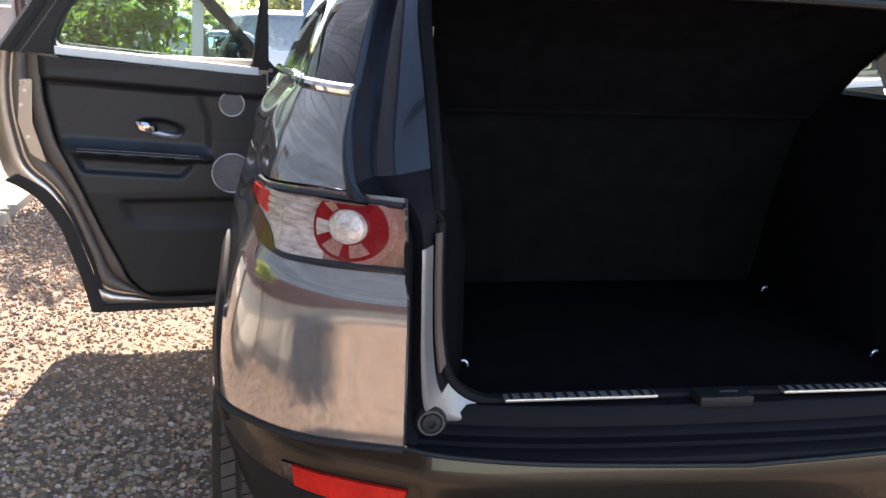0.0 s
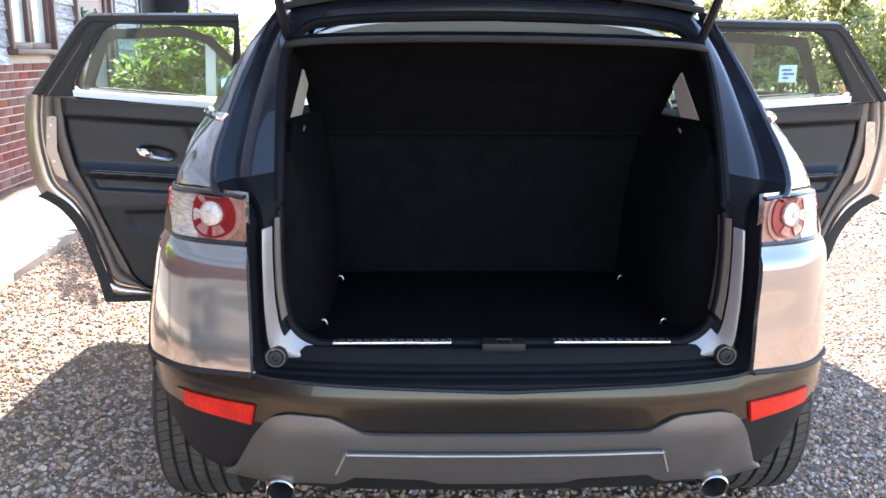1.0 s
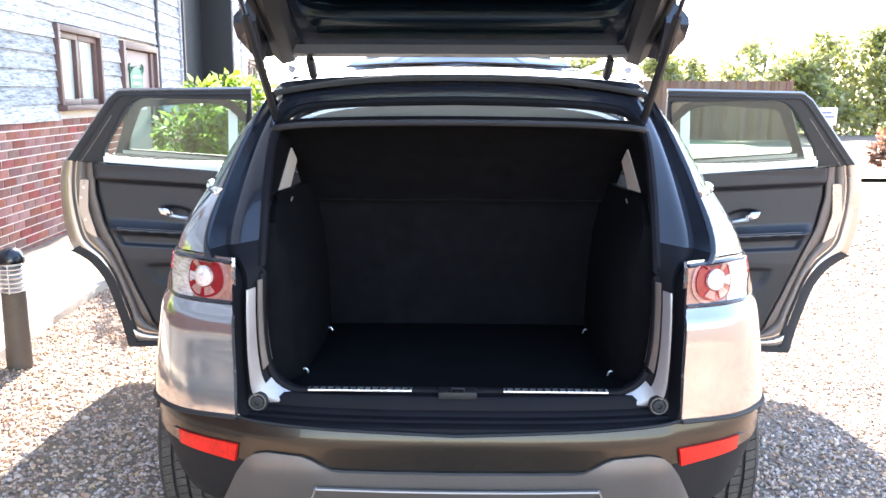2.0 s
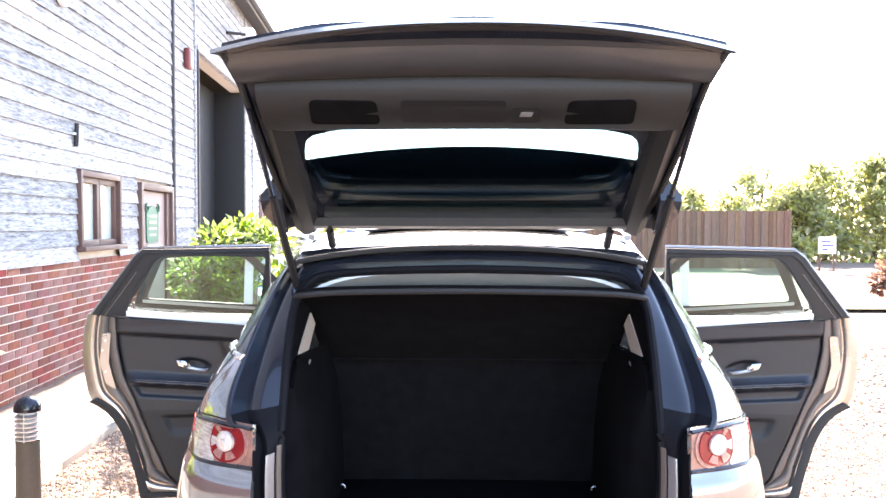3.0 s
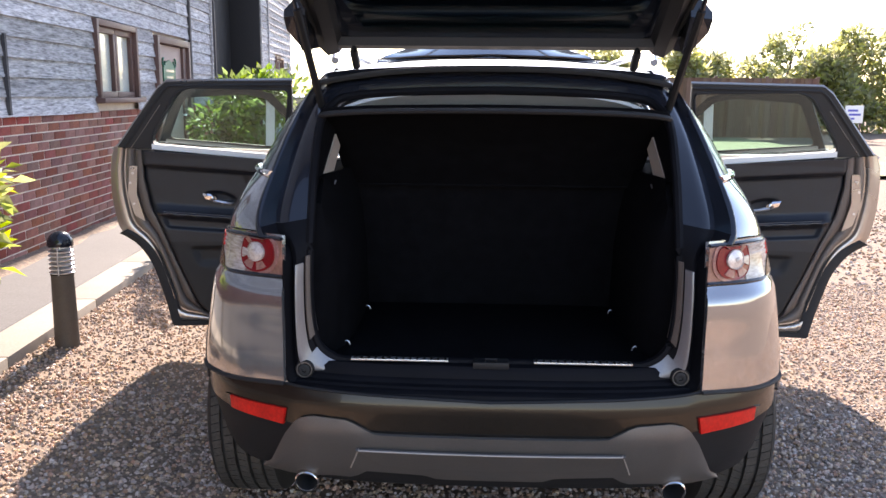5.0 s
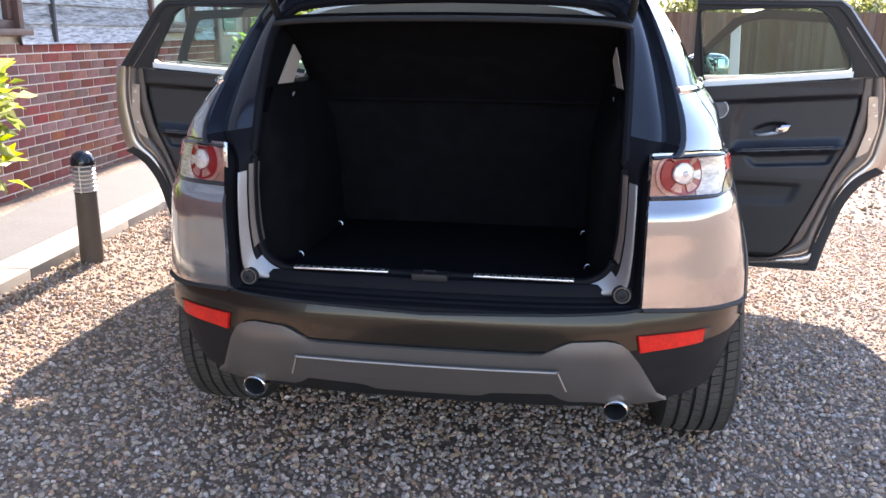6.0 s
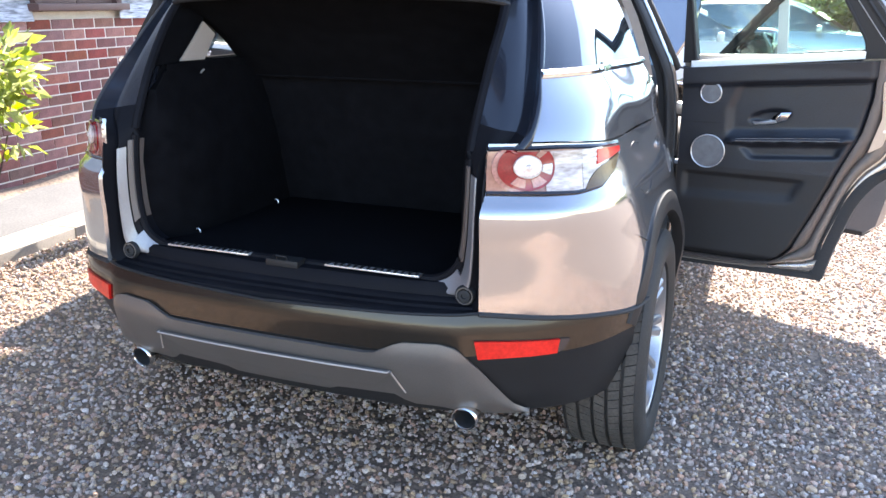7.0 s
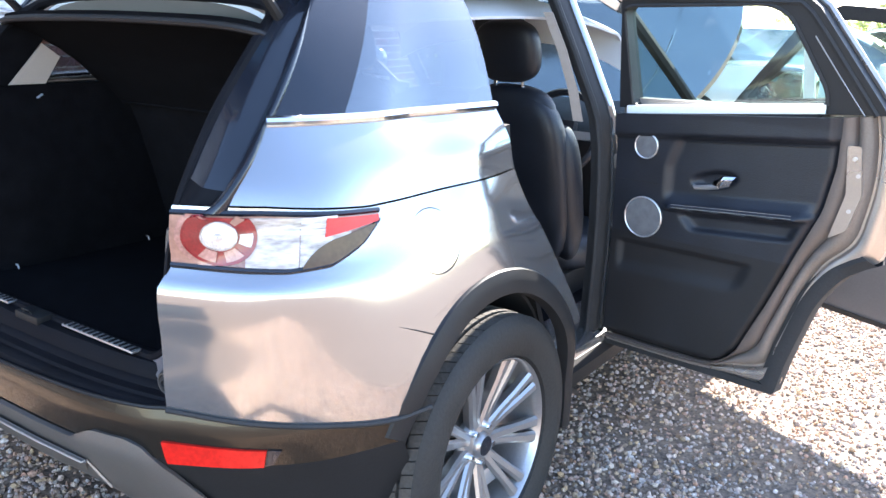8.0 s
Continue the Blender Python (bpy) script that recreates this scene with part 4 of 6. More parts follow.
def wheel(x, y, s):
    # local z points out of the car
    m = Matrix.Translation((x * s, y, HUB_Z)) @ pose(0, 0, 0, 0, 90 * s, 0)
    hubo = new("wheel")
    hubo.parent = car
    tyre = part("tyre", tyre_mesh(m), "sidewall", hubo, "dusty black road tyre")
    for h0, h1, shift, slant in ((-0.100, -0.068, 0.0, 0.03), (-0.057, -0.026, 0.35, 0.02), (-0.015, 0.015, 0.7, 0.03), (0.026, 0.057, 0.2, -0.02), (0.068, 0.100, 0.55, -0.03)):
        part("tread_rib", tread_rib(m, h0, h1, shift, slant), "tread", tyre, smooth=0)
    part("rim", lathe([(0.264, 0.098), (0.259, 0.110), (0.253, 0.104), (0.248, 0.085), (0.235, 0.02), (0.235, -0.09)], m, 60), "alloy", hubo, "silver multi-spoke alloy rim")
    part("brake", lathe([(0.0005, 0.02), (0.15, 0.02), (0.155, 0.0), (0.155, -0.02)], m, 40), "brake", hubo)
    part("caliper", box((0.125, 0.06, 0.035), (0.06, 0.13, 0.05), 0.012, m), "satin", hubo)
    part("centre_cap", lathe([(0.0005, 0.078), (0.030, 0.078), (0.036, 0.072), (0.038, 0.060), (0.075, 0.054), (0.082, 0.040), (0.075, 0.02)], m, 36), "alloy", hubo)
    part("cap_badge", lathe([(0.0005, 0.0795), (0.027, 0.0795), (0.029, 0.077)], m, 28), "gloss", hubo)
    for k in range(5):
        a = 2 * math.pi * k / 5
        part("wheel_nut", lathe([(0.0005, 0.072), (0.008, 0.072), (0.010, 0.064), (0.010, 0.050)], m @ Matrix.Translation((0.055 * math.cos(a), 0.055 * math.sin(a), 0)), 8), "chrome", hubo)
    first = None
    for k in range(18):
        pair, which = divmod(k, 2)
        a = 40 * pair + (5.6 if which else -5.6)
        base = m @ pose(0, 0, 0, 0, 0, a)
        if first is None:
            pts = [(0.05, 0, 0.052), (0.12, 0, 0.066), (0.19, 0, 0.084), (0.250, 0, 0.098)]
            wid = [0.016, 0.0145, 0.014, 0.018]
            rows = []
            for (px, py, pz), w in zip(pts, wid):
                rows.append([Vector((px, w * 0.62, pz - 0.028)), Vector((px, w, pz - 0.004)), Vector((px, w * 0.5, pz + 0.004)), Vector((px, -w * 0.5, pz + 0.004)), Vector((px, -w, pz - 0.004)), Vector((px, -w * 0.62, pz - 0.028))])
            first = part("spoke", grid(rows, wrap=True), "alloy", hubo)
            first.matrix_basis = base
        else:
            sp = new("spoke", first.data)
            sp.parent = hubo
            sp.matrix_basis = base
    return hubo


for wy in (AXLE_Y, FRONT_AXLE_Y):
    for side in (1, -1):
        wheel(0.886, wy + 0.020, side)


# ---- doors ----
def door_map(s, x0, y0, open_deg):
    a = radians(open_deg)
    d, n = Vector((math.cos(a), -math.sin(a), 0)), Vector((math.sin(a), math.cos(a), 0))

    def f(u, z, w):
        """u along the door from its hinge, w from the inner skin outwards."""
        return flip(Vector((x0, y0, 0)) + d * u + n * w + Vector((0, 0, z)), s)
    return f


def lean(z):
    """Tumblehome of the door above its belt."""
    return -0.30 * max(0.0, z - 1.20) * 0.9


def rear_door(s):
    f0 = door_map(s, 0.93, 1.52, 7.5)

    def f(u, z, w):
        return f0(u, z, w + lean(z) * 0.35 + 0.012 * math.sin(math.pi * min(1, max(0, (z - 0.35) / 0.9))))
    shell = [(0.0, 0.385), (0.30, 0.382), (0.603, 0.385), (0.622, 0.48), (0.648, 0.575), (0.685, 0.69), (0.74, 0.775), (0.795, 0.82), (0.832, 0.842), (0.856, 0.93), (0.866, 1.03), (0.866, 1.13), (0.858, 1.20), (0.838, 1.254), (0.0, 1.235)]
    dr = part("rear_door", prism(shell, f, 0.036, 0.085), "jamb", car, "open rear door with black leather trim")
    part("door_skin", prism([(u * 0.985 + 0.006, z * 0.97 + 0.02) for u, z in shell], f, 0.086, 0.10), "paint", dr)
    frame_o = [(0.0, 1.205), (0.815, 1.250), (0.662, 1.455), (0.612, 1.522), (0.575, 1.552), (0.0, 1.562)]
    frame_i = rounded([(0.055, 1.18), (0.655, 1.235), (0.655, 1.30), (0.535, 1.500), (0.475, 1.530), (0.01, 1.522)], 0.03)
    part("window_frame", prism(frame_o, f, 0.0, 0.06, [[(u, z + 0.03 if z < 1.26 else z) for u, z in frame_i]]), "trim", dr)
    part("frame_lip", tube([f(u, z, -0.002) for u, z in frame_i[-3:] + frame_i + frame_i[:1]][3:], 0.006, 6), "rubber", dr)
    part("jamb_edge", tube([f(u, z, 0.055) for u, z in ((0.850, 1.235), (0.820, 1.256), (0.742, 1.360), (0.666, 1.460), (0.616, 1.527), (0.577, 1.557), (0.0, 1.568))], 0.010, 6), "jamb", dr)
    part("frame_seal", tube([f(u, z, 0.0) for u, z in ((0.785, 1.247), (0.71, 1.35), (0.632, 1.456), (0.590, 1.510), (0.56, 1.535), (0.0, 1.545))], 0.008, 6), "rubber", dr)
    part("frame_line", tube([f(u, z, -0.002) for u, z in ((0.755, 1.245), (0.68, 1.345), (0.606, 1.448))], 0.0018, 6), "jamb", dr)
    pane = part("window_pane", prism([(0.02, 1.19), (0.70, 1.23), (0.57, 1.53), (0.0, 1.535)], f, 0.040, 0.045), "glass", dr, "clear door glass")
    pane.visible_shadow = False
    part("window_sill", prism([(0.035, 1.188), (0.655, 1.243), (0.655, 1.268), (0.035, 1.214)], f, -0.012, 0.035), "glare_strip", dr, "window sill strip, whitened for sun glare")
    # inner trim as one soft relief

    def right_edge(z):
        return float(np.interp(z, [0.425, 0.435, 0.455, 0.50, 0.66, 0.84, 0.97, 1.10, 1.25], [0.36, 0.41, 0.45, 0.49, 0.56, 0.63, 0.685, 0.708, 0.708]))

    def step(v):
        v = min(1.0, max(0.0, v))
        return v * v * (3 - 2 * v)

    def relief(u, z):
        edge = right_edge(z)
        za = 0.893 + 0.075 * u
        cap = step((z - (1.104 + 0.075 * u)) / 0.022)
        zone = step((u - 0.185 - 0.35 * max(0, z - 1.04)) / 0.035) * (1 - cap) * step((z - za) / 0.02)
        w = -0.022 - 0.018 * cap + 0.014 * zone
        arm = step((u - 0.185) / 0.04) * step((edge - 0.01 - u) / 0.05)
        w -= 0.026 * arm * step((z - (za - 0.014)) / 0.012) * step((za + 0.05 - z) / 0.05)
        w += 0.016 * step((u - 0.24 - 0.9 * max(0, za - 0.02 - z)) / 0.03) * step((edge - 0.03 - u) / 0.03) * step((z - (za - 0.075)) / 0.015) * step((za - 0.016 - z) / 0.012)
        r = math.hypot((u - 0.350) / 0.080, (z - 1.012 - 0.16 * (u - 0.350)) / 0.030)
        w += 0.020 * step((1.0 - r) / 0.45)
        w += 0.012 * step((0.775 - z) / 0.012) * step((z - 0.655 - 0.03 * u) / 0.05) * step((edge - 0.09 - u) / 0.05) * step((u - 0.03) / 0.03)
        w += 0.030 * step((u - (edge - 0.022)) / 0.022) + 0.022 * step((0.452 - z) / 0.025)
        return w
    for name, z0, z1, n, m in (("lower_trim", 0.427, 0.800, 44, "trim"), ("trim_panel", 0.800, 1.238, 70, "leather")):
        part(name, grid([[f(u, zz, relief(u, zz)) for u in (0.012 + (right_edge(z) - 0.012) * j / 80 for j in range(81)) for zz in [z if z < 1.19 else z - (0.05 - 0.07 * u) * (z - 1.19) / 0.048]] for z in (z0 + (z1 - z0) * k / n for k in range(n + 1))], 0.006, core=tuple(f(0.3, 0.8, 0.5))), m, dr, "black moulded door trim" if name == "trim_panel" else "", 60)
    for dz in (0.0, 0.009):
        part("seam", tube(curve([tuple(f(u, z + dz, -0.0500)) for u, z in ((0.235, 0.914), (0.34, 0.922), (0.47, 0.932), (0.61, 0.942))], 16), 0.0009, 4), "stitch", dr)
    part("trim_seam", tube([f(u, 1.100 + 0.075 * u, relief(u, 1.100 + 0.075 * u) - 0.001) for u in (0.25 + 0.44 * k / 20 for k in range(21))], 0.0016, 4), "rubber", dr)
    part("trim_seam", tube([f(u, 0.975, -0.0225) for u in (0.02, 0.08, 0.15, 0.18)], 0.0014, 4), "rubber", dr)
    for cu, cz, r in ((0.125, 1.095, 0.040), (0.130, 0.862, 0.066)):
        sp = part("speaker", prism([(cu + r * math.cos(a), cz + r * math.sin(a)) for a in (2 * math.pi * k / 36 for k in range(36))], f, -0.032, -0.02), "grille", dr, "round grey mesh speaker in a thin bright ring")
        part("speaker_ring", tube([f(cu + r * math.cos(a), cz + r * math.sin(a), -0.032) for a in (2 * math.pi * k / 36 for k in range(37))], 0.0026, 6, caps=False), "satin", sp)
    lever = part("door_handle", tube([f(0.290, 0.990, -0.016), f(0.302, 0.986, -0.028), f(0.34, 0.992, -0.034), f(0.380, 1.002, -0.036)], [0.004, 0.007, 0.008, 0.009], 8), "satin", dr, "chrome lever handle")
    rows = []
    for k in range(7):
        u, q = 0.366 + 0.056 * k / 6, k / 6
        zc, hz, w = 1.012 + 0.007 * q, 0.019 - 0.004 * abs(q - 0.5), -0.040 - 0.007 * math.sin(math.pi * q)
        rows.append([f(u - 0.010, zc - hz, w + 0.006), f(u - 0.005, zc - hz * 0.4, w - 0.002), f(u + 0.003, zc + hz * 0.5, w - 0.002), f(u + 0.008, zc + hz, w + 0.006)])
    part("paddle", grid(rows, 0.006, core=tuple(f(0.39, 1.03, 0.3))), "chrome", lever)
    # pressed channels between the trim and the shut edge
    inner = [(right_edge(z) - 0.004, z) for z in [1.238 - 0.738 * k / 40 for k in range(41)]] + [(0.455, 0.462), (0.42, 0.437), (0.36, 0.426), (0.20, 0.423), (0.012, 0.423)]
    outer = curve([(0.838, 1.252), (0.862, 1.15), (0.866, 1.03), (0.855, 0.93), (0.830, 0.845), (0.74, 0.777), (0.685, 0.69), (0.648, 0.575), (0.622, 0.48), (0.600, 0.392), (0.40, 0.387), (0.012, 0.387)], 46)
    inner = curve(inner, 46)
    strips = (("trim_flange", "flange", ((-0.02, 0.0), (0.0, -0.012), (0.08, -0.016), (0.18, -0.010), (0.27, 0.014))),
              ("door_seal", "brownseal", ((0.255, 0.016), (0.28, 0.002), (0.33, -0.008), (0.40, -0.010), (0.47, -0.004), (0.52, 0.010), (0.56, 0.026))),
              ("jamb_channel", "jamb", ((0.54, 0.026), (0.60, 0.026), (0.635, 0.013), (0.66, 0.009), (0.80, 0.010), (0.84, 0.014), (0.90, 0.022), (1.0, 0.034))))
    for name, m, prof in strips:
        part(name, grid([[f(a.x + (b.x - a.x) * q, a.y + (b.y - a.y) * q, w) for a, b in zip(inner, outer)] for q, w in prof], 0.004, core=tuple(f(0.5, 0.8, 0.5))), m, dr, "pressed door edge, silver paint tinted tan for reflected gravel" if m == "jamb" else "", 55)
    arch = curve([(0.832, 0.842), (0.795, 0.822), (0.74, 0.777), (0.685, 0.69), (0.648, 0.575), (0.622, 0.48), (0.603, 0.388)], 26)
    part("arch_seal", grid([[f(u + du, z + dz, w) for u, z in arch] for du, dz, w in ((-0.045, 0.022, 0.014), (-0.020, 0.010, 0.004), (0.006, -0.004, 0.012), (0.010, -0.006, 0.06), (0.0, 0.0, 0.088))]), "rubber", dr)
    part("bottom_seal", prism([(0.0, 0.378), (0.605, 0.378), (0.605, 0.402), (0.0, 0.402)], f, 0.010, 0.088), "rubber", dr)
    part("latch_plate", prism(rounded([(0.726, 1.165), (0.762, 1.165), (0.778, 1.03), (0.752, 0.93), (0.706, 0.90), (0.738, 1.03)], 0.008), f, -0.019, 0.012), "jamb", dr, "flat latch plate")
    for u, z in ((0.750, 1.130), (0.764, 1.085), (0.752, 0.985)):
        part("screw", prism([(u + 0.006 * math.cos(a), z + 0.006 * math.sin(a)) for a in (math.pi * k / 4 for k in range(8))], f, -0.023, -0.015), "satin", dr)
    part("latch", prism(rounded([(0.738, 1.035), (0.772, 1.045), (0.772, 1.02), (0.738, 1.01)], 0.004), f, -0.010, 0.002), "rubber", dr)
    for hz in (0.62, 1.02):
        part("hinge", box((0, 0, 0), (0.06, 0.05, 0.05), 0.008, Matrix.Translation(f(-0.015, hz, 0.04))), "jamb", dr)
    part("check_strap", tube([f(-0.02, 0.80, 0.02), f(0.03, 0.80, 0.02)], 0.010, 6), "satin", dr)


def front_door(s):
    swing = 26
    f0 = door_map(s, 0.93, 2.70, swing)

    def f(u, z, w):
        return f0(u, z, w + 0.16 * (1.0 - z))
    shell = [(-0.05, 0.345), (0.86, 0.345), (0.92, 0.40), (0.97, 0.60), (1.02, 0.90), (1.045, 1.225), (-0.05, 1.115)]
    dr = part("front_door", prism(shell, f, 0.0, 0.09), "silverjamb", car, "open front door")
    part("door_skin", prism([(u * 0.985 + 0.006, z * 0.97 + 0.02) for u, z in shell], f, 0.091, 0.105), "paint", dr)
    part("trim_panel", prism(rounded([(0.03, 0.40), (0.50, 0.40), (0.60, 0.55), (0.68, 0.75), (0.86, 0.95), (0.95, 1.20), (0.03, 1.10)], 0.05), f, -0.03, 0.005), "trim", dr)
    part("window_frame", prism([(-0.02, 1.09), (1.045, 1.20), (0.94, 1.52), (0.56, 1.548), (0.40, 1.50)], f, 0.0, 0.05, [rounded([(0.10, 1.165), (0.98, 1.25), (0.895, 1.475), (0.56, 1.497), (0.44, 1.475)], 0.03)]), "rubber", dr)
    pane = part("window_pane", prism([(0.09, 1.15), (0.99, 1.24), (0.90, 1.48), (0.56, 1.50), (0.43, 1.48)], f, 0.030, 0.034), "glass", dr, "clear door glass")
    pane.visible_shadow = False
    part("window_sill", prism([(0.06, 1.128), (1.00, 1.228), (1.00, 1.246), (0.06, 1.146)], f, -0.01, 0.03), "satin", dr)
    part("glass_guide", prism([(0.380, 1.17), (0.430, 1.175), (0.430, 1.485), (0.380, 1.475)], f, 0.020, 0.029), "white", dr, "pale upright guide strip in the window")
    part("armrest", box((0, 0, 0), (0.5, 0.08, 0.06), 0.02, Matrix.Translation(f(0.48, 0.90, -0.05)) @ pose(0, 0, 0, 0, 0, -swing * s)), "leather", dr)
    part("bottom_seal", prism([(0.0, 0.337), (0.862, 0.337), (0.862, 0.357), (0.0, 0.357)], f, -0.006, 0.096), "rubber", dr)
    mc = flip(Vector((1.165, 2.665, 1.225)), s)
    turn = pose(0, 0, 0, 0, 0, (-swing + 10) * s)
    mir = part("wing_mirror", pillow((0, 0, 0), (0.125, 0.075, 0.088), Matrix.Translation(mc) @ turn, 3.2), "paint", dr, "wing mirror in body colour")
    part("mirror_glass", box((0.012 * s, -0.071, 0), (0.185, 0.006, 0.130), 0.002, Matrix.Translation(mc) @ turn), "mirror", mir)
    part("mirror_foot", tube([f(0.15, 1.15, 0.06), mc - Vector((0, 0, 0.06))], 0.02, 8), "plastic", mir)


for side in (1, -1):
    rear_door(side)
    front_door(side)

# ---- raised tailgate ----
HATCH = radians(32)
hinge_at, h_dir, h_in = Vector((0, 0.456, 1.640)), Vector((0, -math.cos(HATCH), math.sin(HATCH))), Vector((0, -math.sin(HATCH), -math.cos(HATCH)))


def hp(x, L, h=0.0):
    """Point of the tailgate: x across, L from the hinge, h inwards."""
    return hinge_at + h_dir * L + h_in * h + Vector((x, 0, 0))


def half(L):
    return float(np.interp(L, [0, 0.1, 0.3, 0.55, 0.75, 0.88, 1.0], [0.565, 0.60, 0.622, 0.628, 0.632, 0.652, 0.60]))


def hplate(poly, h0, h1, holes=()):
    return prism(poly, lambda u, z, w: hp(u, z, w), h0, h1, holes)


gate = new("tailgate")
gate.parent = car
gate["label"] = "raised tailgate seen from below"
us = [-1 + 2 * k / 24 for k in range(25)]
glass_hole = rounded([(-0.50, 0.065), (0.50, 0.065), (0.515, 0.30), (0.485, 0.515), (0.33, 0.555), (0.0, 0.578), (-0.33, 0.555), (-0.485, 0.515), (-0.515, 0.30)], 0.05)
skin_out = []
for k in range(15):
    q = k / 14
    row = []
    for u in us:
        L = 0.60 + (0.395 - 0.105 * abs(u) ** 2.2) * q
        row.append(hp(u * (half(L) if q < 0.95 else half(0.88) + 0.012), L, -0.055 - 0.030 * math.sin(q * 3.1) * (1 - 0.5 * u * u) + 0.055 * q ** 3))
    skin_out.append(row)
part("gate_skin", grid(skin_out, 0.01), "paint", gate)


def ring_plate(outer, inner, c, h0, h1, n=96):
    """Flat frame between two outlines round c."""
    def reach(poly, a):
        d, best = Vector((math.cos(a), math.sin(a))), None
        for p, q in zip(poly, poly[1:] + poly[:1]):
            p, e = Vector(p) - Vector(c), Vector(q) - Vector(p)
            det = d.x * -e.y + d.y * e.x
            if abs(det) > 1e-9:
                t, k = (p.x * -e.y + p.y * e.x) / det, (d.x * p.y - d.y * p.x) / det
                if t > 0 and -1e-6 <= k <= 1 + 1e-6:
                    best = t if best is None else max(best, t)
        return Vector(c) + d * best
    ang = [2 * math.pi * k / n for k in range(n)]
    o, i = [reach(outer, a) for a in ang], [reach(inner, a) for a in ang]
    rows = [[hp(p.x, p.y, h) for p in loop] for loop, h in ((o, h0), (i, h0), (i, h1), (o, h1), (o, h0))]
    return grid(rows, wrap=True)


gate_out = [(-half(L), L) for L in (0.035, 0.1, 0.3, 0.55, 0.75, 0.86)] + [(-0.4, 0.925), (0.0, 0.95), (0.4, 0.925)] + [(half(L), L) for L in (0.86, 0.75, 0.55, 0.3, 0.1, 0.035)]
part("gate_frame", ring_plate(gate_out, glass_hole, (0.0, 0.36), -0.055, -0.02), "gloss", gate)
pane = part("rear_window", hplate(rounded([(-0.54, 0.02), (0.54, 0.02), (0.53, 0.53), (0.0, 0.61), (-0.53, 0.53)], 0.02), -0.050, -0.045), "rearglass", gate, "shallow heated rear window")
lower_rows = []
for L, h in ((0.572, -0.02), (0.585, 0.008), (0.61, 0.024), (0.68, 0.032), (0.735, 0.028), (0.757, 0.008), (0.765, -0.02)):
    lower_rows.append([hp(u * (half(L) - 0.055), L + 0.022 * (1 - abs(u) ** 2) - 0.012, h - 0.01 * u * u) for u in us])
part("gate_trim", grid(lower_rows, 0.008), "plastic", gate, "dark grey plastic tailgate trim")
# flat near-black plates stand in for the shaded hollows of the grips
for u0 in (-0.44, 0.25):
    part("grip_recess", hplate(rounded([(u0, 0.640), (u0 + 0.19, 0.640), (u0 + 0.185, 0.735), (u0 + 0.005, 0.735)], 0.02), 0.024, 0.0375), "carpet", gate)
part("gate_switch", hplate(rounded([(0.105, 0.650), (0.185, 0.650), (0.185, 0.715), (0.105, 0.715)], 0.012), 0.034, 0.040), "plastic", gate)
part("switch_mark", hplate([(0.128, 0.678), (0.160, 0.678), (0.164, 0.694), (0.132, 0.694)], 0.040, 0.042), "satin", gate)
part("latch_cover", hplate(rounded([(-0.19, 0.650), (0.09, 0.650), (0.09, 0.74), (-0.19, 0.74)], 0.012), 0.0335, 0.038), "trim", gate)
part("gate_lip", grid([[hp(u * (half(0.87) - 0.012 * (1 - q)), (0.868 + 0.03 * (1 - u * u) - 0.012) * (1 - q) + (0.985 - 0.105 * abs(u) ** 2.2) * q, -0.022 + 0.016 * q - 0.012 * math.sin(math.pi * q)) for u in us] for q in (0, 0.25, 0.5, 0.75, 1.0)], 0.006), "shaded_gate", gate)
part("gate_inner", grid([[hp(u * (half(L) - 0.015), L + 0.03 * (1 - u * u) - 0.01, h) for u in us] for L, h in ((0.765, -0.018), (0.79, -0.004), (0.84, -0.006), (0.865, -0.022))], 0.008), "shaded_gate", gate)
for s in (1, -1):
    part("side_trim", grid([[hp(s * x, L, h) for L in (0.02, 0.2, 0.4, 0.6)] for x, h in ((0.515, -0.03), (0.53, 0.0), (0.56, 0.012), (0.59, -0.02))], 0.008), "trim", gate)
    part("glass_tab", hplate([(s * 0.42, 0.545), (s * 0.45, 0.545), (s * 0.45, 0.59), (s * 0.42, 0.59)], -0.044, -0.036), "plastic", gate)
    part("gate_seal", tube([hp(s * (half(L) - 0.012), L, -0.01) for L in (0.02, 0.2, 0.4, 0.6, 0.75, 0.86)], 0.009, 6), "rubber", gate)
    strut = part("gas_strut", tube([hp(s * 0.615, 0.66, 0.0), hp(s * 0.615, 0.66, 0.0).lerp(Vector((s * 0.575, 0.36, 1.47)), 0.5)], 0.008, 8), "gloss", gate, "gas strut")
    part("strut_body", tube([hp(s * 0.615, 0.66, 0.0).lerp(Vector((s * 0.575, 0.36, 1.47)), 0.45), Vector((s * 0.575, 0.36, 1.47))], 0.013, 8), "plastic", strut)
    part("hinge_arm", tube([(s * 0.47, 0.46, 1.60), (s * 0.47, 0.40, 1.65), hp(s * 0.47, 0.06, -0.02)], 0.014, 8), "plastic", gate)
    part("bumper_stop", lathe([(0.0005, 0.02), (0.012, 0.02), (0.014, 0.0)], Matrix.Translation(hp(s * 0.60, 0.80, -0.02)) @ pose(0, 0, 0, 123, 0, 0), 12), "rubber", gate)
part("header_trim", grid([[hp(u * 0.55, L, h) for u in us] for L, h in ((0.03, -0.03), (0.035, -0.008), (0.06, 0.0), (0.07, -0.02))], 0.008), "rubber", gate)
sp_rows = []
for L, h in ((0.03, -0.075), (0.08, -0.125), (0.22, -0.130), (0.34, -0.105), (0.385, -0.082), (0.33, -0.065), (0.12, -0.058), (0.035, -0.06)):
    sp_rows.append([hp(u * (0.665 - 0.05 * (L > 0.3)), L - 0.06 * abs(u) ** 2, h + 0.03 * u * u) for u in us])
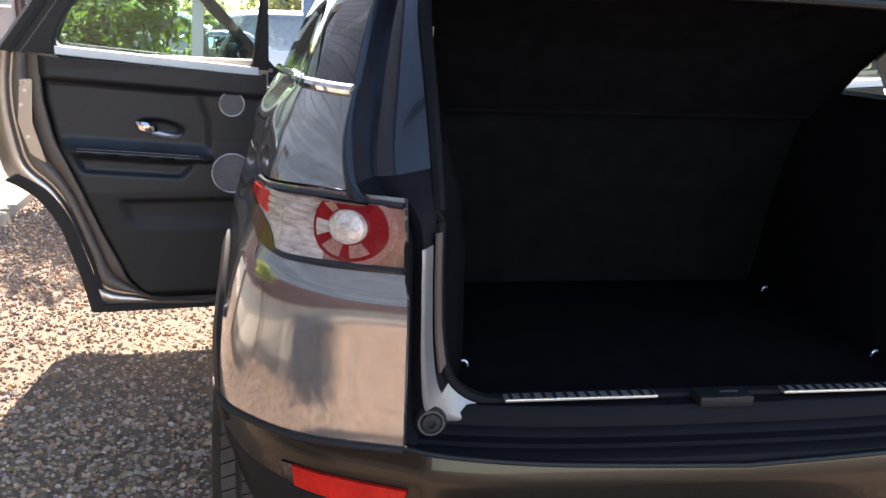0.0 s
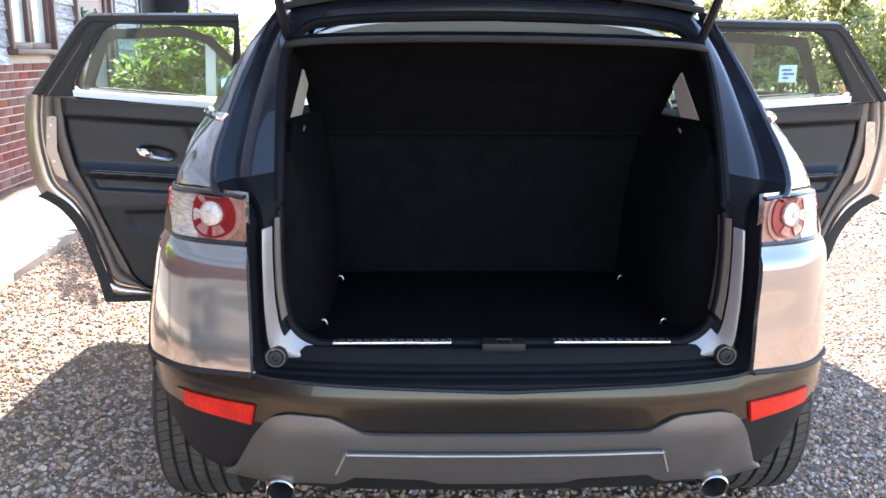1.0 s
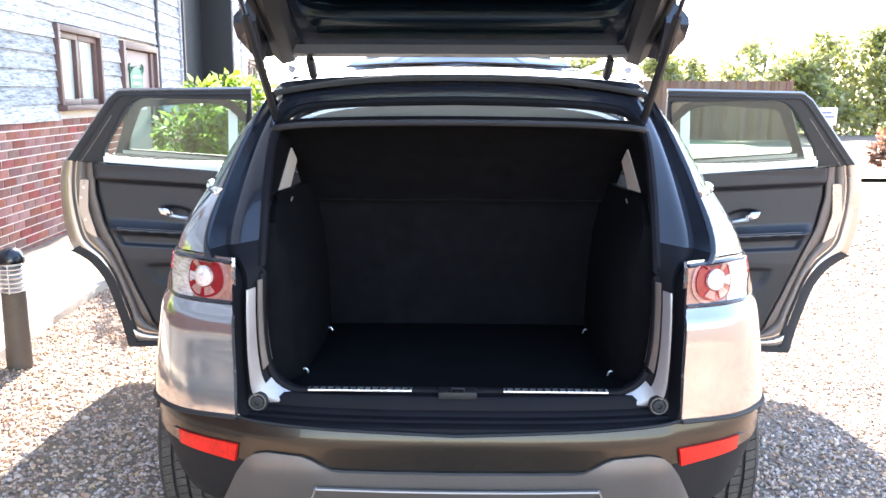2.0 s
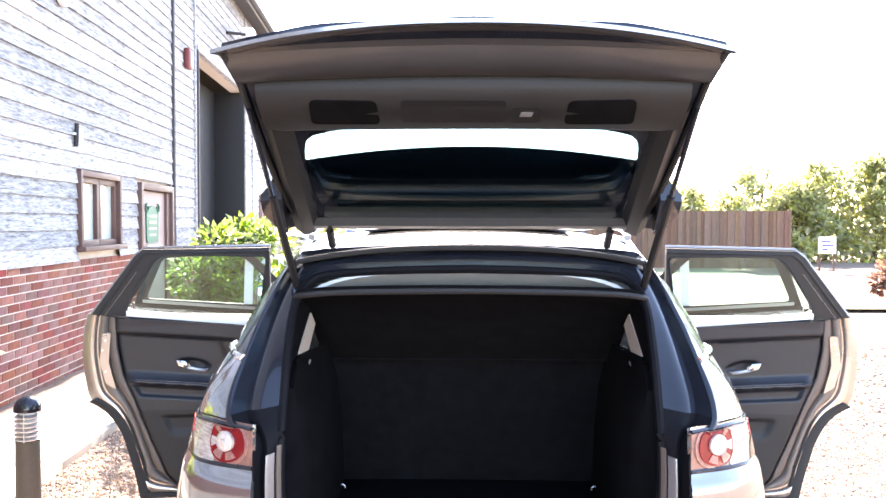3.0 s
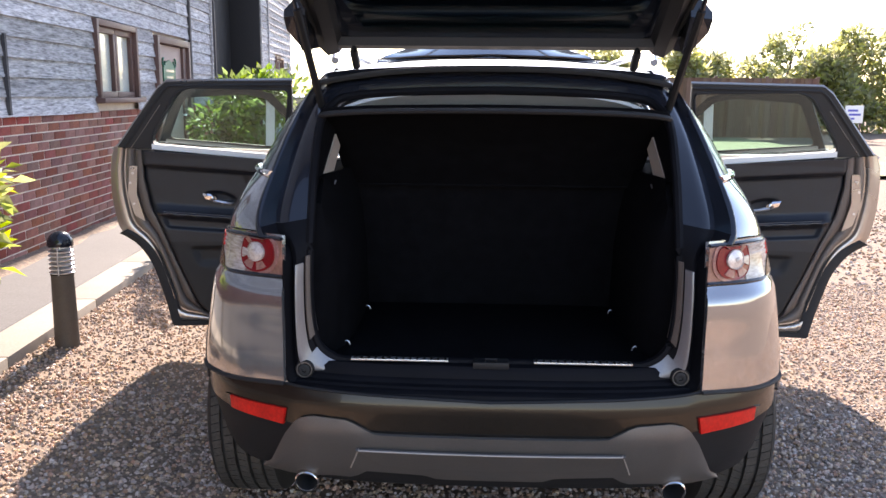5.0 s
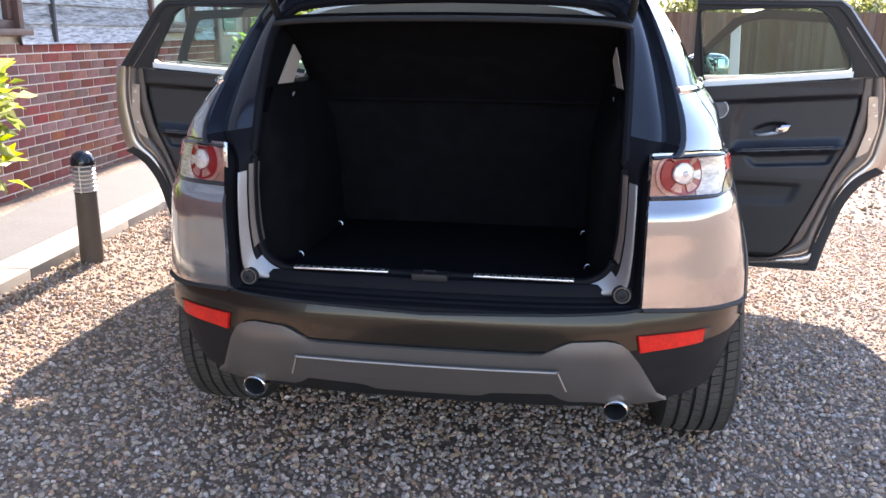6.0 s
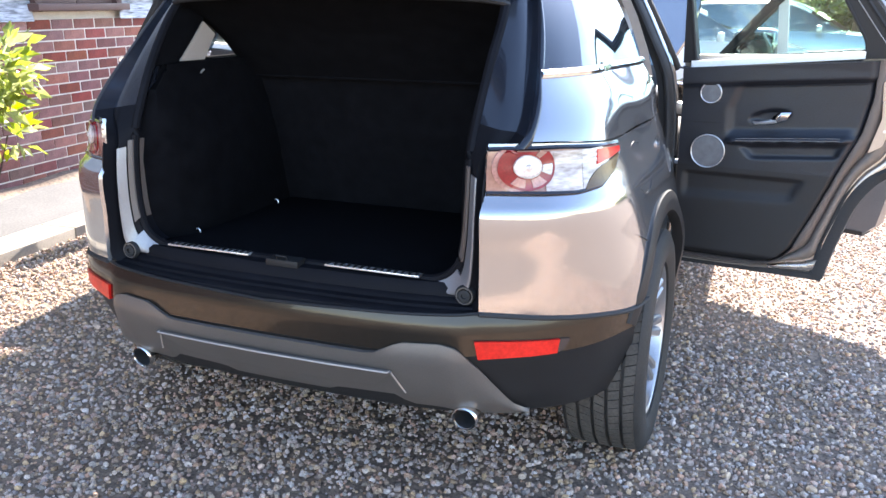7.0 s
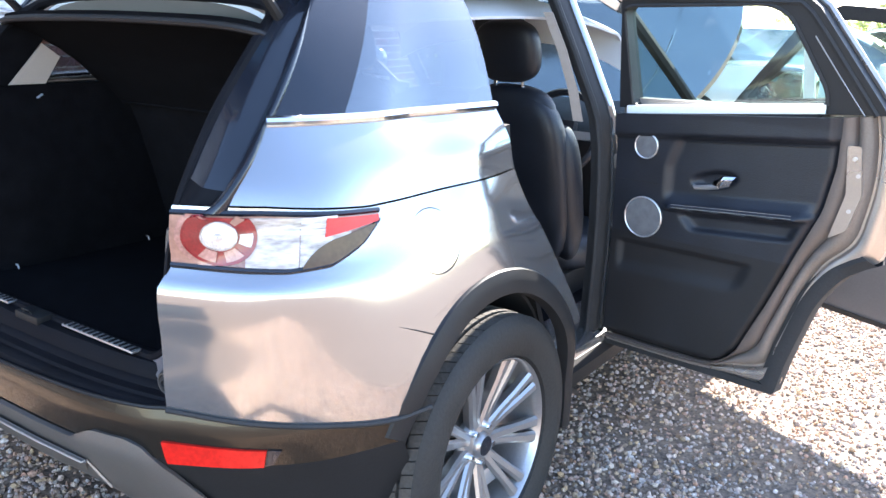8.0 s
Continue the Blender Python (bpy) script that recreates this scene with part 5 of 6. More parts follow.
spoiler = grid(sp_rows)
part("spoiler", spoiler, "gloss", gate, "black roof spoiler over the rear window")


def spoiler_tip(s):
    """Blunt wedge at the spoiler's end, narrowing outwards."""
    rings = ((0.60, ((0.08, -0.04), (0.26, -0.05), (0.24, 0.02), (0.10, 0.06))), (0.640, ((0.11, -0.03), (0.245, -0.038), (0.23, 0.016), (0.12, 0.046))),
             (0.674, ((0.155, -0.006), (0.222, -0.012), (0.215, 0.010), (0.16, 0.020))), (0.677, ((0.17, 0.0), (0.21, -0.004), (0.205, 0.006), (0.172, 0.012))))
    bm = grid([[hp(s * x, L, h) for L, h in ring] for x, ring in rings], wrap=True)
    bm.verts.ensure_lookup_table()
    bm.faces.new(bm.verts[-4:]), bm.faces.new(bm.verts[:4])
    return bm


for s in (1, -1):
    part("spoiler_tip", spoiler_tip(s), "gloss", gate, smooth=0)


# ---- kerb, path and bollard ----
WALL_AT = Matrix.Translation((-3.60, 3.70, 0)) @ pose(0, 0, 0, 0, 0, 94.7)   # local x runs along the barn, -y points into the yard


def wl(x, y, z):
    return WALL_AT @ Vector((x, y, z))


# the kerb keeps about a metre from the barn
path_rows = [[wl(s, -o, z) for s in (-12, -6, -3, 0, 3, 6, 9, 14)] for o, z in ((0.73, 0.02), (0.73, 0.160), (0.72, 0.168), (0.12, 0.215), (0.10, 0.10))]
path = tagged(part("pavement", grid(path_rows), "shaded_paving", smooth=0), "grey concrete path beside the barn, darkened for shade", "pavement", kind="structure")
kerb = thing("kerb", "pale concrete edging, widened for the path's sunlit strip", "kerb", kind="structure")
# edging made wide and pale to draw the sunlit strip of the path
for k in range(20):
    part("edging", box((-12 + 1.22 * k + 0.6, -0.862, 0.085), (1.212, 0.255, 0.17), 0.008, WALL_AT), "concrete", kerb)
strip = tagged(part("pebble_strip", grid([[wl(s, -o, z + 0.01 * math.sin(s * 9)) for s in [-12 + 0.4 * k for k in range(65)]] for o, z in ((0.20, 0.20), (0.10, 0.235), (0.0, 0.235))]), "gravel", smooth=0), "pebble drainage strip at the wall foot", "gravel", kind="structure")


def bollard(x, y, z):
    b = thing("bollard_light", "brown garden bollard light with louvred glass and domed cap", "bollard", pose(x, y, z))
    part("post", lathe([(0.0005, -0.1), (0.068, -0.1), (0.066, 0.0), (0.060, 0.395), (0.062, 0.41), (0.050, 0.412)], Matrix(), 32), "bollard", b)
    part("lamp_tube", lathe([(0.045, 0.41), (0.045, 0.565), (0.0005, 0.566)], Matrix(), 28), "white", b, "frosted lamp tube")
    for k in range(6):
        part("louvre", lathe([(0.047, 0.425 + 0.024 * k), (0.064, 0.417 + 0.024 * k), (0.066, 0.421 + 0.024 * k), (0.048, 0.433 + 0.024 * k)], Matrix(), 28), "satin", b)
    for a in (40, 160, 280):
        part("strut", tube([(0.061 * math.cos(radians(a)), 0.061 * math.sin(radians(a)), 0.41), (0.061 * math.cos(radians(a)), 0.061 * math.sin(radians(a)), 0.57)], 0.005, 6), "satin", b)
    part("cap", lathe([(0.068, 0.568), (0.070, 0.578), (0.066, 0.605), (0.050, 0.632), (0.025, 0.646), (0.0005, 0.650)], Matrix(), 32), "gloss", b)


bollard(-2.345, 1.985, 0.10)


# ---- barn ----
BRICK_TOP = 1.315
OPENINGS = [(-1.31, -0.41, 1.365, 2.19), (1.90, 3.12, 1.385, 2.19), (3.82, 5.30, 0.20, 2.16), (6.80, 11.05, 0.20, 4.34), (12.9, 14.0, 1.40, 2.3)]
barn = thing("barn_wall", "long barn wall, black weathered boarding over a red brick plinth", "wall", WALL_AT, kind="structure")


def local_box(c, size, bevel=0.0):
    return box(c, size, bevel)


def spans(z0, z1, a=-9.0, b=15.5):
    """Stretches of the wall between the openings that this height meets."""
    out, at = [], a
    for s0, s1, lo, hi in OPENINGS:
        if lo < z1 - 0.01 and hi > z0 + 0.01:
            out.append((at, s0)), (at := s1)
    out.append((at, b))
    return [(p, q) for p, q in out if q - p > 0.05]


zs = sorted({0.0, BRICK_TOP, 6.1, *(o[2] for o in OPENINGS), *(o[3] for o in OPENINGS)})
core = bmesh.new()
for z0, z1 in zip(zs, zs[1:]):
    for s0, s1 in spans(z0, z1):
        box(((s0 + s1) / 2, 0.13 + (-0.0185 if z0 < BRICK_TOP - 0.01 else 0.01), (z0 + z1) / 2), (s1 - s0, 0.22, z1 - z0), bm=core)
part("wall_core", core, "mortar", barn, smooth=0)
part("roof", grid([[Vector((s, y, z)) for s in (-9.3, 0, 8, 15.8)] for y, z in ((-0.32, 5.95), (-0.30, 6.08), (3.5, 8.6), (7.6, 6.1))], 0.05, core=(3, 3, 2)), "slate", barn, smooth=0)
part("soffit", box((3.25, -0.14, 5.98), (25.0, 0.36, 0.04)), "soffit", barn, smooth=0)
part("fascia", box((3.25, -0.31, 5.97), (25.0, 0.03, 0.22)), "soffit", barn, smooth=0)
part("gutter", tube([(-9.2, -0.39, 5.93), (15.7, -0.39, 5.93)], 0.06, 10), "soffit", barn)
part("back_wall", box((3.2, 7.2, 3.0), (25, 0.2, 6.2)), "tan", barn, smooth=0)
part("end_wall", box((-9.0, 3.6, 3.0), (0.2, 7.2, 6.2)), "tan", barn, smooth=0)
part("end_wall", box((15.5, 3.6, 3.0), (0.2, 7.2, 6.2)), "tan", barn, smooth=0)
# weatherboards, each a wedge that laps the one below
rnd = random.Random(5)
course, z = 0, BRICK_TOP - 0.01
while z < 5.92:
    for s0, s1 in spans(z, z + 0.15):
        cuts = [s0]
        while s1 - cuts[-1] > 4.6:
            cuts.append(cuts[-1] + rnd.uniform(2.6, 4.2))
        cuts.append(s1)
        for a, b in zip(cuts, cuts[1:]):
            n = max(2, int((b - a) / 0.6))
            low = [rnd.uniform(-0.004, 0.004) for _ in range(n + 1)]
            rows = []
            for y_, z_, wob in ((0.004, 0.165, 0), (-0.008, 0.163, 0), (-0.032, 0.0, 1), (-0.010, 0.0, 1)):
                rows.append([Vector((a + 0.002 + (b - a - 0.004) * k / n, y_ + wob * low[k] * 0.9, z + z_ + wob * low[k])) for k in range(n + 1)])
            part("plank", grid(rows, wrap=False), "board", barn, smooth=0)
    z += 0.15
for s0 in (5.44, 6.72, 11.08, 12.0):
    part("cover_strip", local_box((s0, -0.036, 3.6), (0.07, 0.035, 4.6), 0.004), "soffit" if s0 < 6 else "board", barn)
part("board_stop", local_box((0.05, -0.035, 1.62), (0.03, 0.03, 0.6)), "soffit", barn)


def barn_window(s0, s1, z0, z1, name):
    w = thing(name, "brown two-light casement window with frosted panes", "window", WALL_AT, kind="structure")
    cx, cz, W, H = (s0 + s1) / 2, (z0 + z1) / 2, s1 - s0, z1 - z0
    for x in (s0 + 0.03, s1 - 0.03):
        part("window_frame", box((x, 0.0, cz), (0.06, 0.12, H), 0.005), "brown", w)
    part("window_frame", box((cx, 0.0, z1 - 0.03), (W - 0.12, 0.12, 0.06), 0.005), "brown", w)
    part("window_sill", box((cx, -0.03, z0 + 0.03), (W + 0.06, 0.16, 0.05), 0.008), "brown", w)
    for k in (0, 1):
        c = cx + (k - 0.5) * (W - 0.12) / 2
        hw = (W - 0.14) / 2
        sash = part("casement", box((c, 0.012, z0 + 0.085), (hw, 0.06, 0.06), 0.004), "brown", w)
        part("rail", box((c, 0.012, z1 - 0.09), (hw, 0.06, 0.06), 0.004), "brown", sash)
        for d in (-1, 1):
            part("stile", box((c + d * (hw / 2 - 0.03), 0.012, cz), (0.06, 0.06, H - 0.24), 0.004), "brown", sash)
        part("pane", box((c, 0.03, cz), (hw - 0.11, 0.012, H - 0.22)), "frosted", sash)


barn_window(-1.31, -0.41, 1.365, 2.19, "window_1")
barn_window(1.90, 3.12, 1.385, 2.19, "window_2")
barn_window(12.9, 14.0, 1.40, 2.3, "window_3")
bdoor = thing("door_1", "faded brown barn door with a green notice", "door", WALL_AT, kind="structure")
for x in (3.86, 5.26):
    part("door_frame", box((x, 0.0, 1.18), (0.08, 0.14, 1.96), 0.005), "brown", bdoor)
part("door_frame", box((4.56, 0.0, 2.12), (1.32, 0.14, 0.08), 0.005), "brown", bdoor)
part("door_leaf", box((4.50, 0.03, 1.14), (1.18, 0.05, 1.86), 0.004), "doorpink", bdoor)
part("door_edge", box((5.14, 0.0, 1.14), (0.13, 0.06, 1.86), 0.004), "brown", bdoor)
part("handle", tube([(5.02, -0.01, 1.2), (5.02, -0.05, 1.2), (4.92, -0.05, 1.2)], 0.012, 6), "satin", bdoor)
notice = thing("notice_board", "dark green scrolled notice plate with pale lines", "sign", WALL_AT)
part("plate", prism(rounded([(4.22, 1.42), (4.72, 1.42), (4.74, 1.82), (4.47, 1.90), (4.20, 1.82)], 0.06), lambda u, zz, w: Vector((u, w, zz)), -0.012, 0.004), "green", notice)
for k in range(4):
    part("line", box((4.47, -0.014, 1.76 - 0.08 * k), (0.34 - 0.05 * (k % 2), 0.003, 0.028)), "frosted", notice)
for d in (-1, 1):
    part("scroll", tube([(4.47 + d * (0.24 + 0.05 * math.sin(a)), -0.01, 1.86 + 0.05 * math.cos(a)) for a in (0.3 * k for k in range(18))], 0.012, 6), "green", notice)
part("shelf", box((4.47, -0.02, 1.38), (0.46, 0.05, 0.03), 0.005), "white", notice)

# cart opening: tan lining, dark door leaf and added jamb board blackened for shade, far gloom
part("lining", box((7.6, 1.6, 2.2), (0.04, 3.0, 4.3)), "tan", barn, smooth=0)
part("lining", box((6.76, 0.5, 2.2), (0.06, 0.8, 4.3)), "tan", barn, smooth=0)
part("floor_slab", box((9.0, 2.5, 0.17), (4.4, 5.0, 0.10)), "shaded_paving", barn, smooth=0)
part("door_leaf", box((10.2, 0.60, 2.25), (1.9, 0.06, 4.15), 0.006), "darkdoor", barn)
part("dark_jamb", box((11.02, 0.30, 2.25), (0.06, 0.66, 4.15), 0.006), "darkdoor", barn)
part("opening_trim", box((6.79, -0.03, 2.3), (0.05, 0.10, 4.1), 0.004), "soffit", barn)
part("opening_trim", box((8.92, -0.03, 4.38), (4.3, 0.10, 0.10), 0.004), "board", barn)
stack = thing("stored_boards", "stacked brown boards inside the barn", "boards", WALL_AT)
for k in range(6):
    part("stored_board", box((8.3 + 0.1 * k, 2.2 + 0.12 * (k % 3), 0.22 + 0.20 * k + 0.1), (0.9, 1.2, 0.18), 0.01), "brown", stack)

alarm = thing("alarm_box", "red alarm sounder box on the boarding", "alarm", WALL_AT)
part("case", box((6.15, -0.07, 4.08), (0.22, 0.09, 0.30), 0.04, seg=3), "alarm", alarm)
part("cover", box((6.18, -0.12, 4.08), (0.10, 0.02, 0.22), 0.008), "white", alarm)
flood = thing("floodlight", "white floodlight on a bracket under the eaves", "lamp", WALL_AT)
part("bracket", tube([(9.2, -0.04, 5.15), (9.4, -0.22, 5.18), (9.55, -0.30, 5.2)], 0.03, 8), "plastic", flood)
part("housing", box((9.75, -0.34, 5.22), (0.34, 0.22, 0.26), 0.04, pose(0, 0, 0), seg=2), "white", flood)
pipe = thing("overflow_pipe", "short dark pipe stub on the boarding", "pipe", WALL_AT)
part("stub", tube([(1.80, -0.05, 2.40), (1.80, -0.06, 2.62)], 0.022, 8), "plastic", pipe)
part("clip", box((1.80, -0.045, 2.52), (0.07, 0.03, 0.02), 0.004), "white", pipe)
lock = thing("pipe_box", "small pale junction box", "box", WALL_AT)
part("box_body", box((1.88, -0.055, 2.50), (0.07, 0.05, 0.16), 0.008), "white", lock)
# raised sign letters high on the boards: one letter reads, its neighbour is cut off
fnt = bpy.data.curves.new("letter", "FONT")
fnt.body, fnt.size, fnt.extrude = "S", 0.62, 0.02
letter = new("letter", fnt)
dg = bpy.context.evaluated_depsgraph_get()
lm = bpy.data.meshes.new_from_object(letter.evaluated_get(dg))
bpy.data.objects.remove(letter)
sign = thing("wall_letters", "raised white sign letters on the boarding", "sign", WALL_AT)
lm.materials.clear()
lm.materials.append(M["white"])
lo = new("letter", lm)
lo.parent, lo.matrix_basis = sign, pose(1.38, -0.055, 3.66, 90, 0, 0)
part("bar", box((1.20, -0.055, 3.98), (0.26, 0.04, 0.36), 0.02), "white", sign)


# ---- plants ----
def leaves(n, spread, size, seed, shape):
    """Cloud of small folded leaves; shape(rnd) gives a place and a direction outwards."""
    r = random.Random(seed)
    verts, faces = [], []
    for _ in range(n):
        p, d = shape(r)
        d = (d.normalized() + Vector((r.uniform(-1, 1), r.uniform(-1, 1), r.uniform(-0.6, 0.9))) * spread).normalized()
        side = d.cross(Vector((r.uniform(-1, 1), r.uniform(-1, 1), r.uniform(0.2, 1)))).normalized()
        nrm = side.cross(d)
        s = size * r.uniform(0.6, 1.25)
        k = len(verts)
        verts += [p, p + d * s * 0.45 + side * s * 0.26 + nrm * s * 0.08, p + d * s - nrm * s * 0.10, p + d * s * 0.45 - side * s * 0.26 + nrm * s * 0.08, p + d * s * 0.5]
        faces += [(k, k + 1, k + 4), (k + 1, k + 2, k + 4), (k + 2, k + 3, k + 4), (k + 3, k, k + 4)]
    bm = bmesh.new()
    vs = [bm.verts.new(v) for v in verts]
    for f in faces:
        bm.faces.new([vs[j] for j in f])
    return bm


def clumps(centres, dense=0.35):
    def shape(r):
        c, rad = centres[r.randrange(len(centres))]
        d = Vector((r.gauss(0, 1), r.gauss(0, 1), r.gauss(0, 0.9))).normalized()
        return Vector(c) + d * rad * (dense + (1 - dense) * r.random() ** 0.5), d
    return shape


def bush(name, label, x, y, z, h, rx, ry, n, size, leaf, seed, stems=6, groups=14, low=0.25):
    r = random.Random(seed)
    b = thing(name, label, "shrub", pose(x, y, z))
    cs = []
    for k in range(groups):
        a, q = r.uniform(0, 6.28), r.random()
        cs.append(((rx * math.cos(a) * (0.25 + 0.6 * r.random()) , ry * math.sin(a) * (0.25 + 0.6 * r.random()), h * (low + (0.93 - low) * q)), min(rx, ry) * r.uniform(0.34, 0.55)))
    for k in range(stems):
        c = cs[k % groups][0]
        part("stem", tube([(c[0] * 0.1, c[1] * 0.1, -0.05), (c[0] * 0.4, c[1] * 0.4, c[2] * 0.5), c], [0.016, 0.011, 0.004], 6), "bark", b)
    part("foliage", leaves(n, 0.55, size, seed, clumps(cs)), leaf, b, smooth=0)
    return b


bush("laurel_shrub", "glossy yellow-green laurel shrub beside the path", -2.43, 0.93, 0.09, 1.18, 0.33, 0.30, 720, 0.095, "leaf", 3, low=0.60)
bush("garden_shrub", "bright green leafy shrub beyond the open front door", -2.08, 5.3, 0.03, 1.60, 0.56, 0.52, 4600, 0.095, "leaf2", 8, 8, 22)
for k, (x, y) in enumerate(((10.2, 17.4), (10.9, 18.2), (11.5, 17.5))):
    bush("bronze_shrub", "low bronze-leaved border shrub", x, y, -0.04, 0.62, 0.5, 0.45, 420, 0.20, "redleaf", 20 + k, 4, 6)


def tree(x, y, h, w, seed, leaf="leaf3", n=1700, size=0.34, airy=False):
    r = random.Random(seed)
    t = thing("tree", "small sunlit tree above the hedge" if not airy else "thin airy tree above the hedge", "tree", pose(x, y, 0), group="trees along the boundary")
    part("trunk", tube(curve([(0, 0, -0.2), (0.1, 0.05, h * 0.3), (0.05, 0, h * 0.75)], 8), [(0.07 if airy else 0.16) - (0.007 if airy else 0.014) * k for k in range(8)], 8), "bark", t)
    cs = []
    for k in range(24):
        a, q = r.uniform(0, 6.28), r.uniform(0.16, 1.0)
        rad = w * (1.05 - 0.8 * q * q) * r.uniform(0.3, 1)
        c = (rad * math.cos(a), rad * math.sin(a), h * q)
        cs.append((c, (0.20 if airy else 0.32) * w * r.uniform(0.5, 1.15)))
        if k % 2 == 0:
            part("limb", tube([(0.05, 0, h * 0.3 * q + 0.2), (c[0] * 0.5, c[1] * 0.5, h * q * 0.8), c], [0.06, 0.035, 0.012], 6), "bark", t)
    part("crown", leaves(n, 0.9, size, seed, clumps(cs, 0.15)), leaf, t, smooth=0)


spec = [(8.4, 33, 3.3, 1.7), (10.0, 35, 3.0, 1.9), (11.4, 33, 2.7, 1.5), (15.2, 36, 3.3, 2.0), (17.0, 37, 4.2, 2.5), (19.3, 37, 4.5, 2.7), (21.8, 38, 4.1, 2.5), (24.6, 38, 4.6, 2.8), (28, 39, 4.4, 2.9), (32, 40, 4.8, 3.0), (36, 40, 4.4, 3.0), (5.5, 36, 3.4, 2.2), (2.0, 37, 3.6, 2.2), (-2, 38, 4.0, 2.4)]
for k, (x, y, h, w) in enumerate(spec):
    tree(x, y, h, w, 40 + k, n=2600 if x > 14 else 1900)
tree(13.0, 34.5, 4.2, 2.1, 74, "leaf3", 1900, 0.26, True)
hedge_cs = [((x + 0.4 * math.sin(x * 7), 36.4 + 0.8 * math.sin(x * 1.7) + 0.006 * (x - 15) ** 2, 0.35 + 1.35 * (0.5 + 0.5 * math.sin(x * 3.1)) * (1.0 if x > 12 else 0.7)), 1.0) for x in np.arange(-8, 46, 0.42)]
hedge = tagged(part("hedge", leaves(21000, 0.9, 0.34, 90, clumps(hedge_cs, 0.2)), "leaf3", smooth=0), "dense mixed green hedge along the boundary", "hedge", kind="stuff")
lawn = tagged(part("lawn", grid([[Vector((x, y, 0.02)) for x in (3.2, 6, 9.5)] for y in (14, 20, 28.5)] ), "grass", smooth=0), "pale mown lawn in front of the fence", "lawn", kind="structure")
fence = thing("fence", "brown close-boarded timber fence", "fence")
for k in range(5):
    x0 = 12.25 - 1.83 * (k + 1)
    part("post", box((x0 + 1.83, 29.0, 1.10), (0.10, 0.10, 2.24), 0.01), "fence", fence)
    for j in range(12):
        part("slat", box((x0 + 0.14 + 0.1425 * j, 29.0 - 0.03 * (j % 2), 1.09), (0.15, 0.02, 2.14)), "fence", fence, smooth=0)
    part("rail", box((x0 + 0.91, 29.05, 1.5), (1.83, 0.04, 0.09)), "fence", fence)
post = thing("roadside_sign", "white board with blue lettering on two posts", "sign", pose(13.0, 27.5, 0))
part("board", box((0, 0, 0.92), (0.62, 0.03, 0.60), 0.006), "white", post)
for k, (dx, w) in enumerate(((-0.05, 0.34), (0.02, 0.40), (-0.08, 0.20))):
    part("bar", box((dx, -0.018, 1.05 - 0.14 * k), (w, 0.004, 0.07)), "blue", post)
for d in (-0.25, 0.25):
    part("leg", box((d, 0.03, 0.35), (0.05, 0.04, 0.72)), "brown", post)


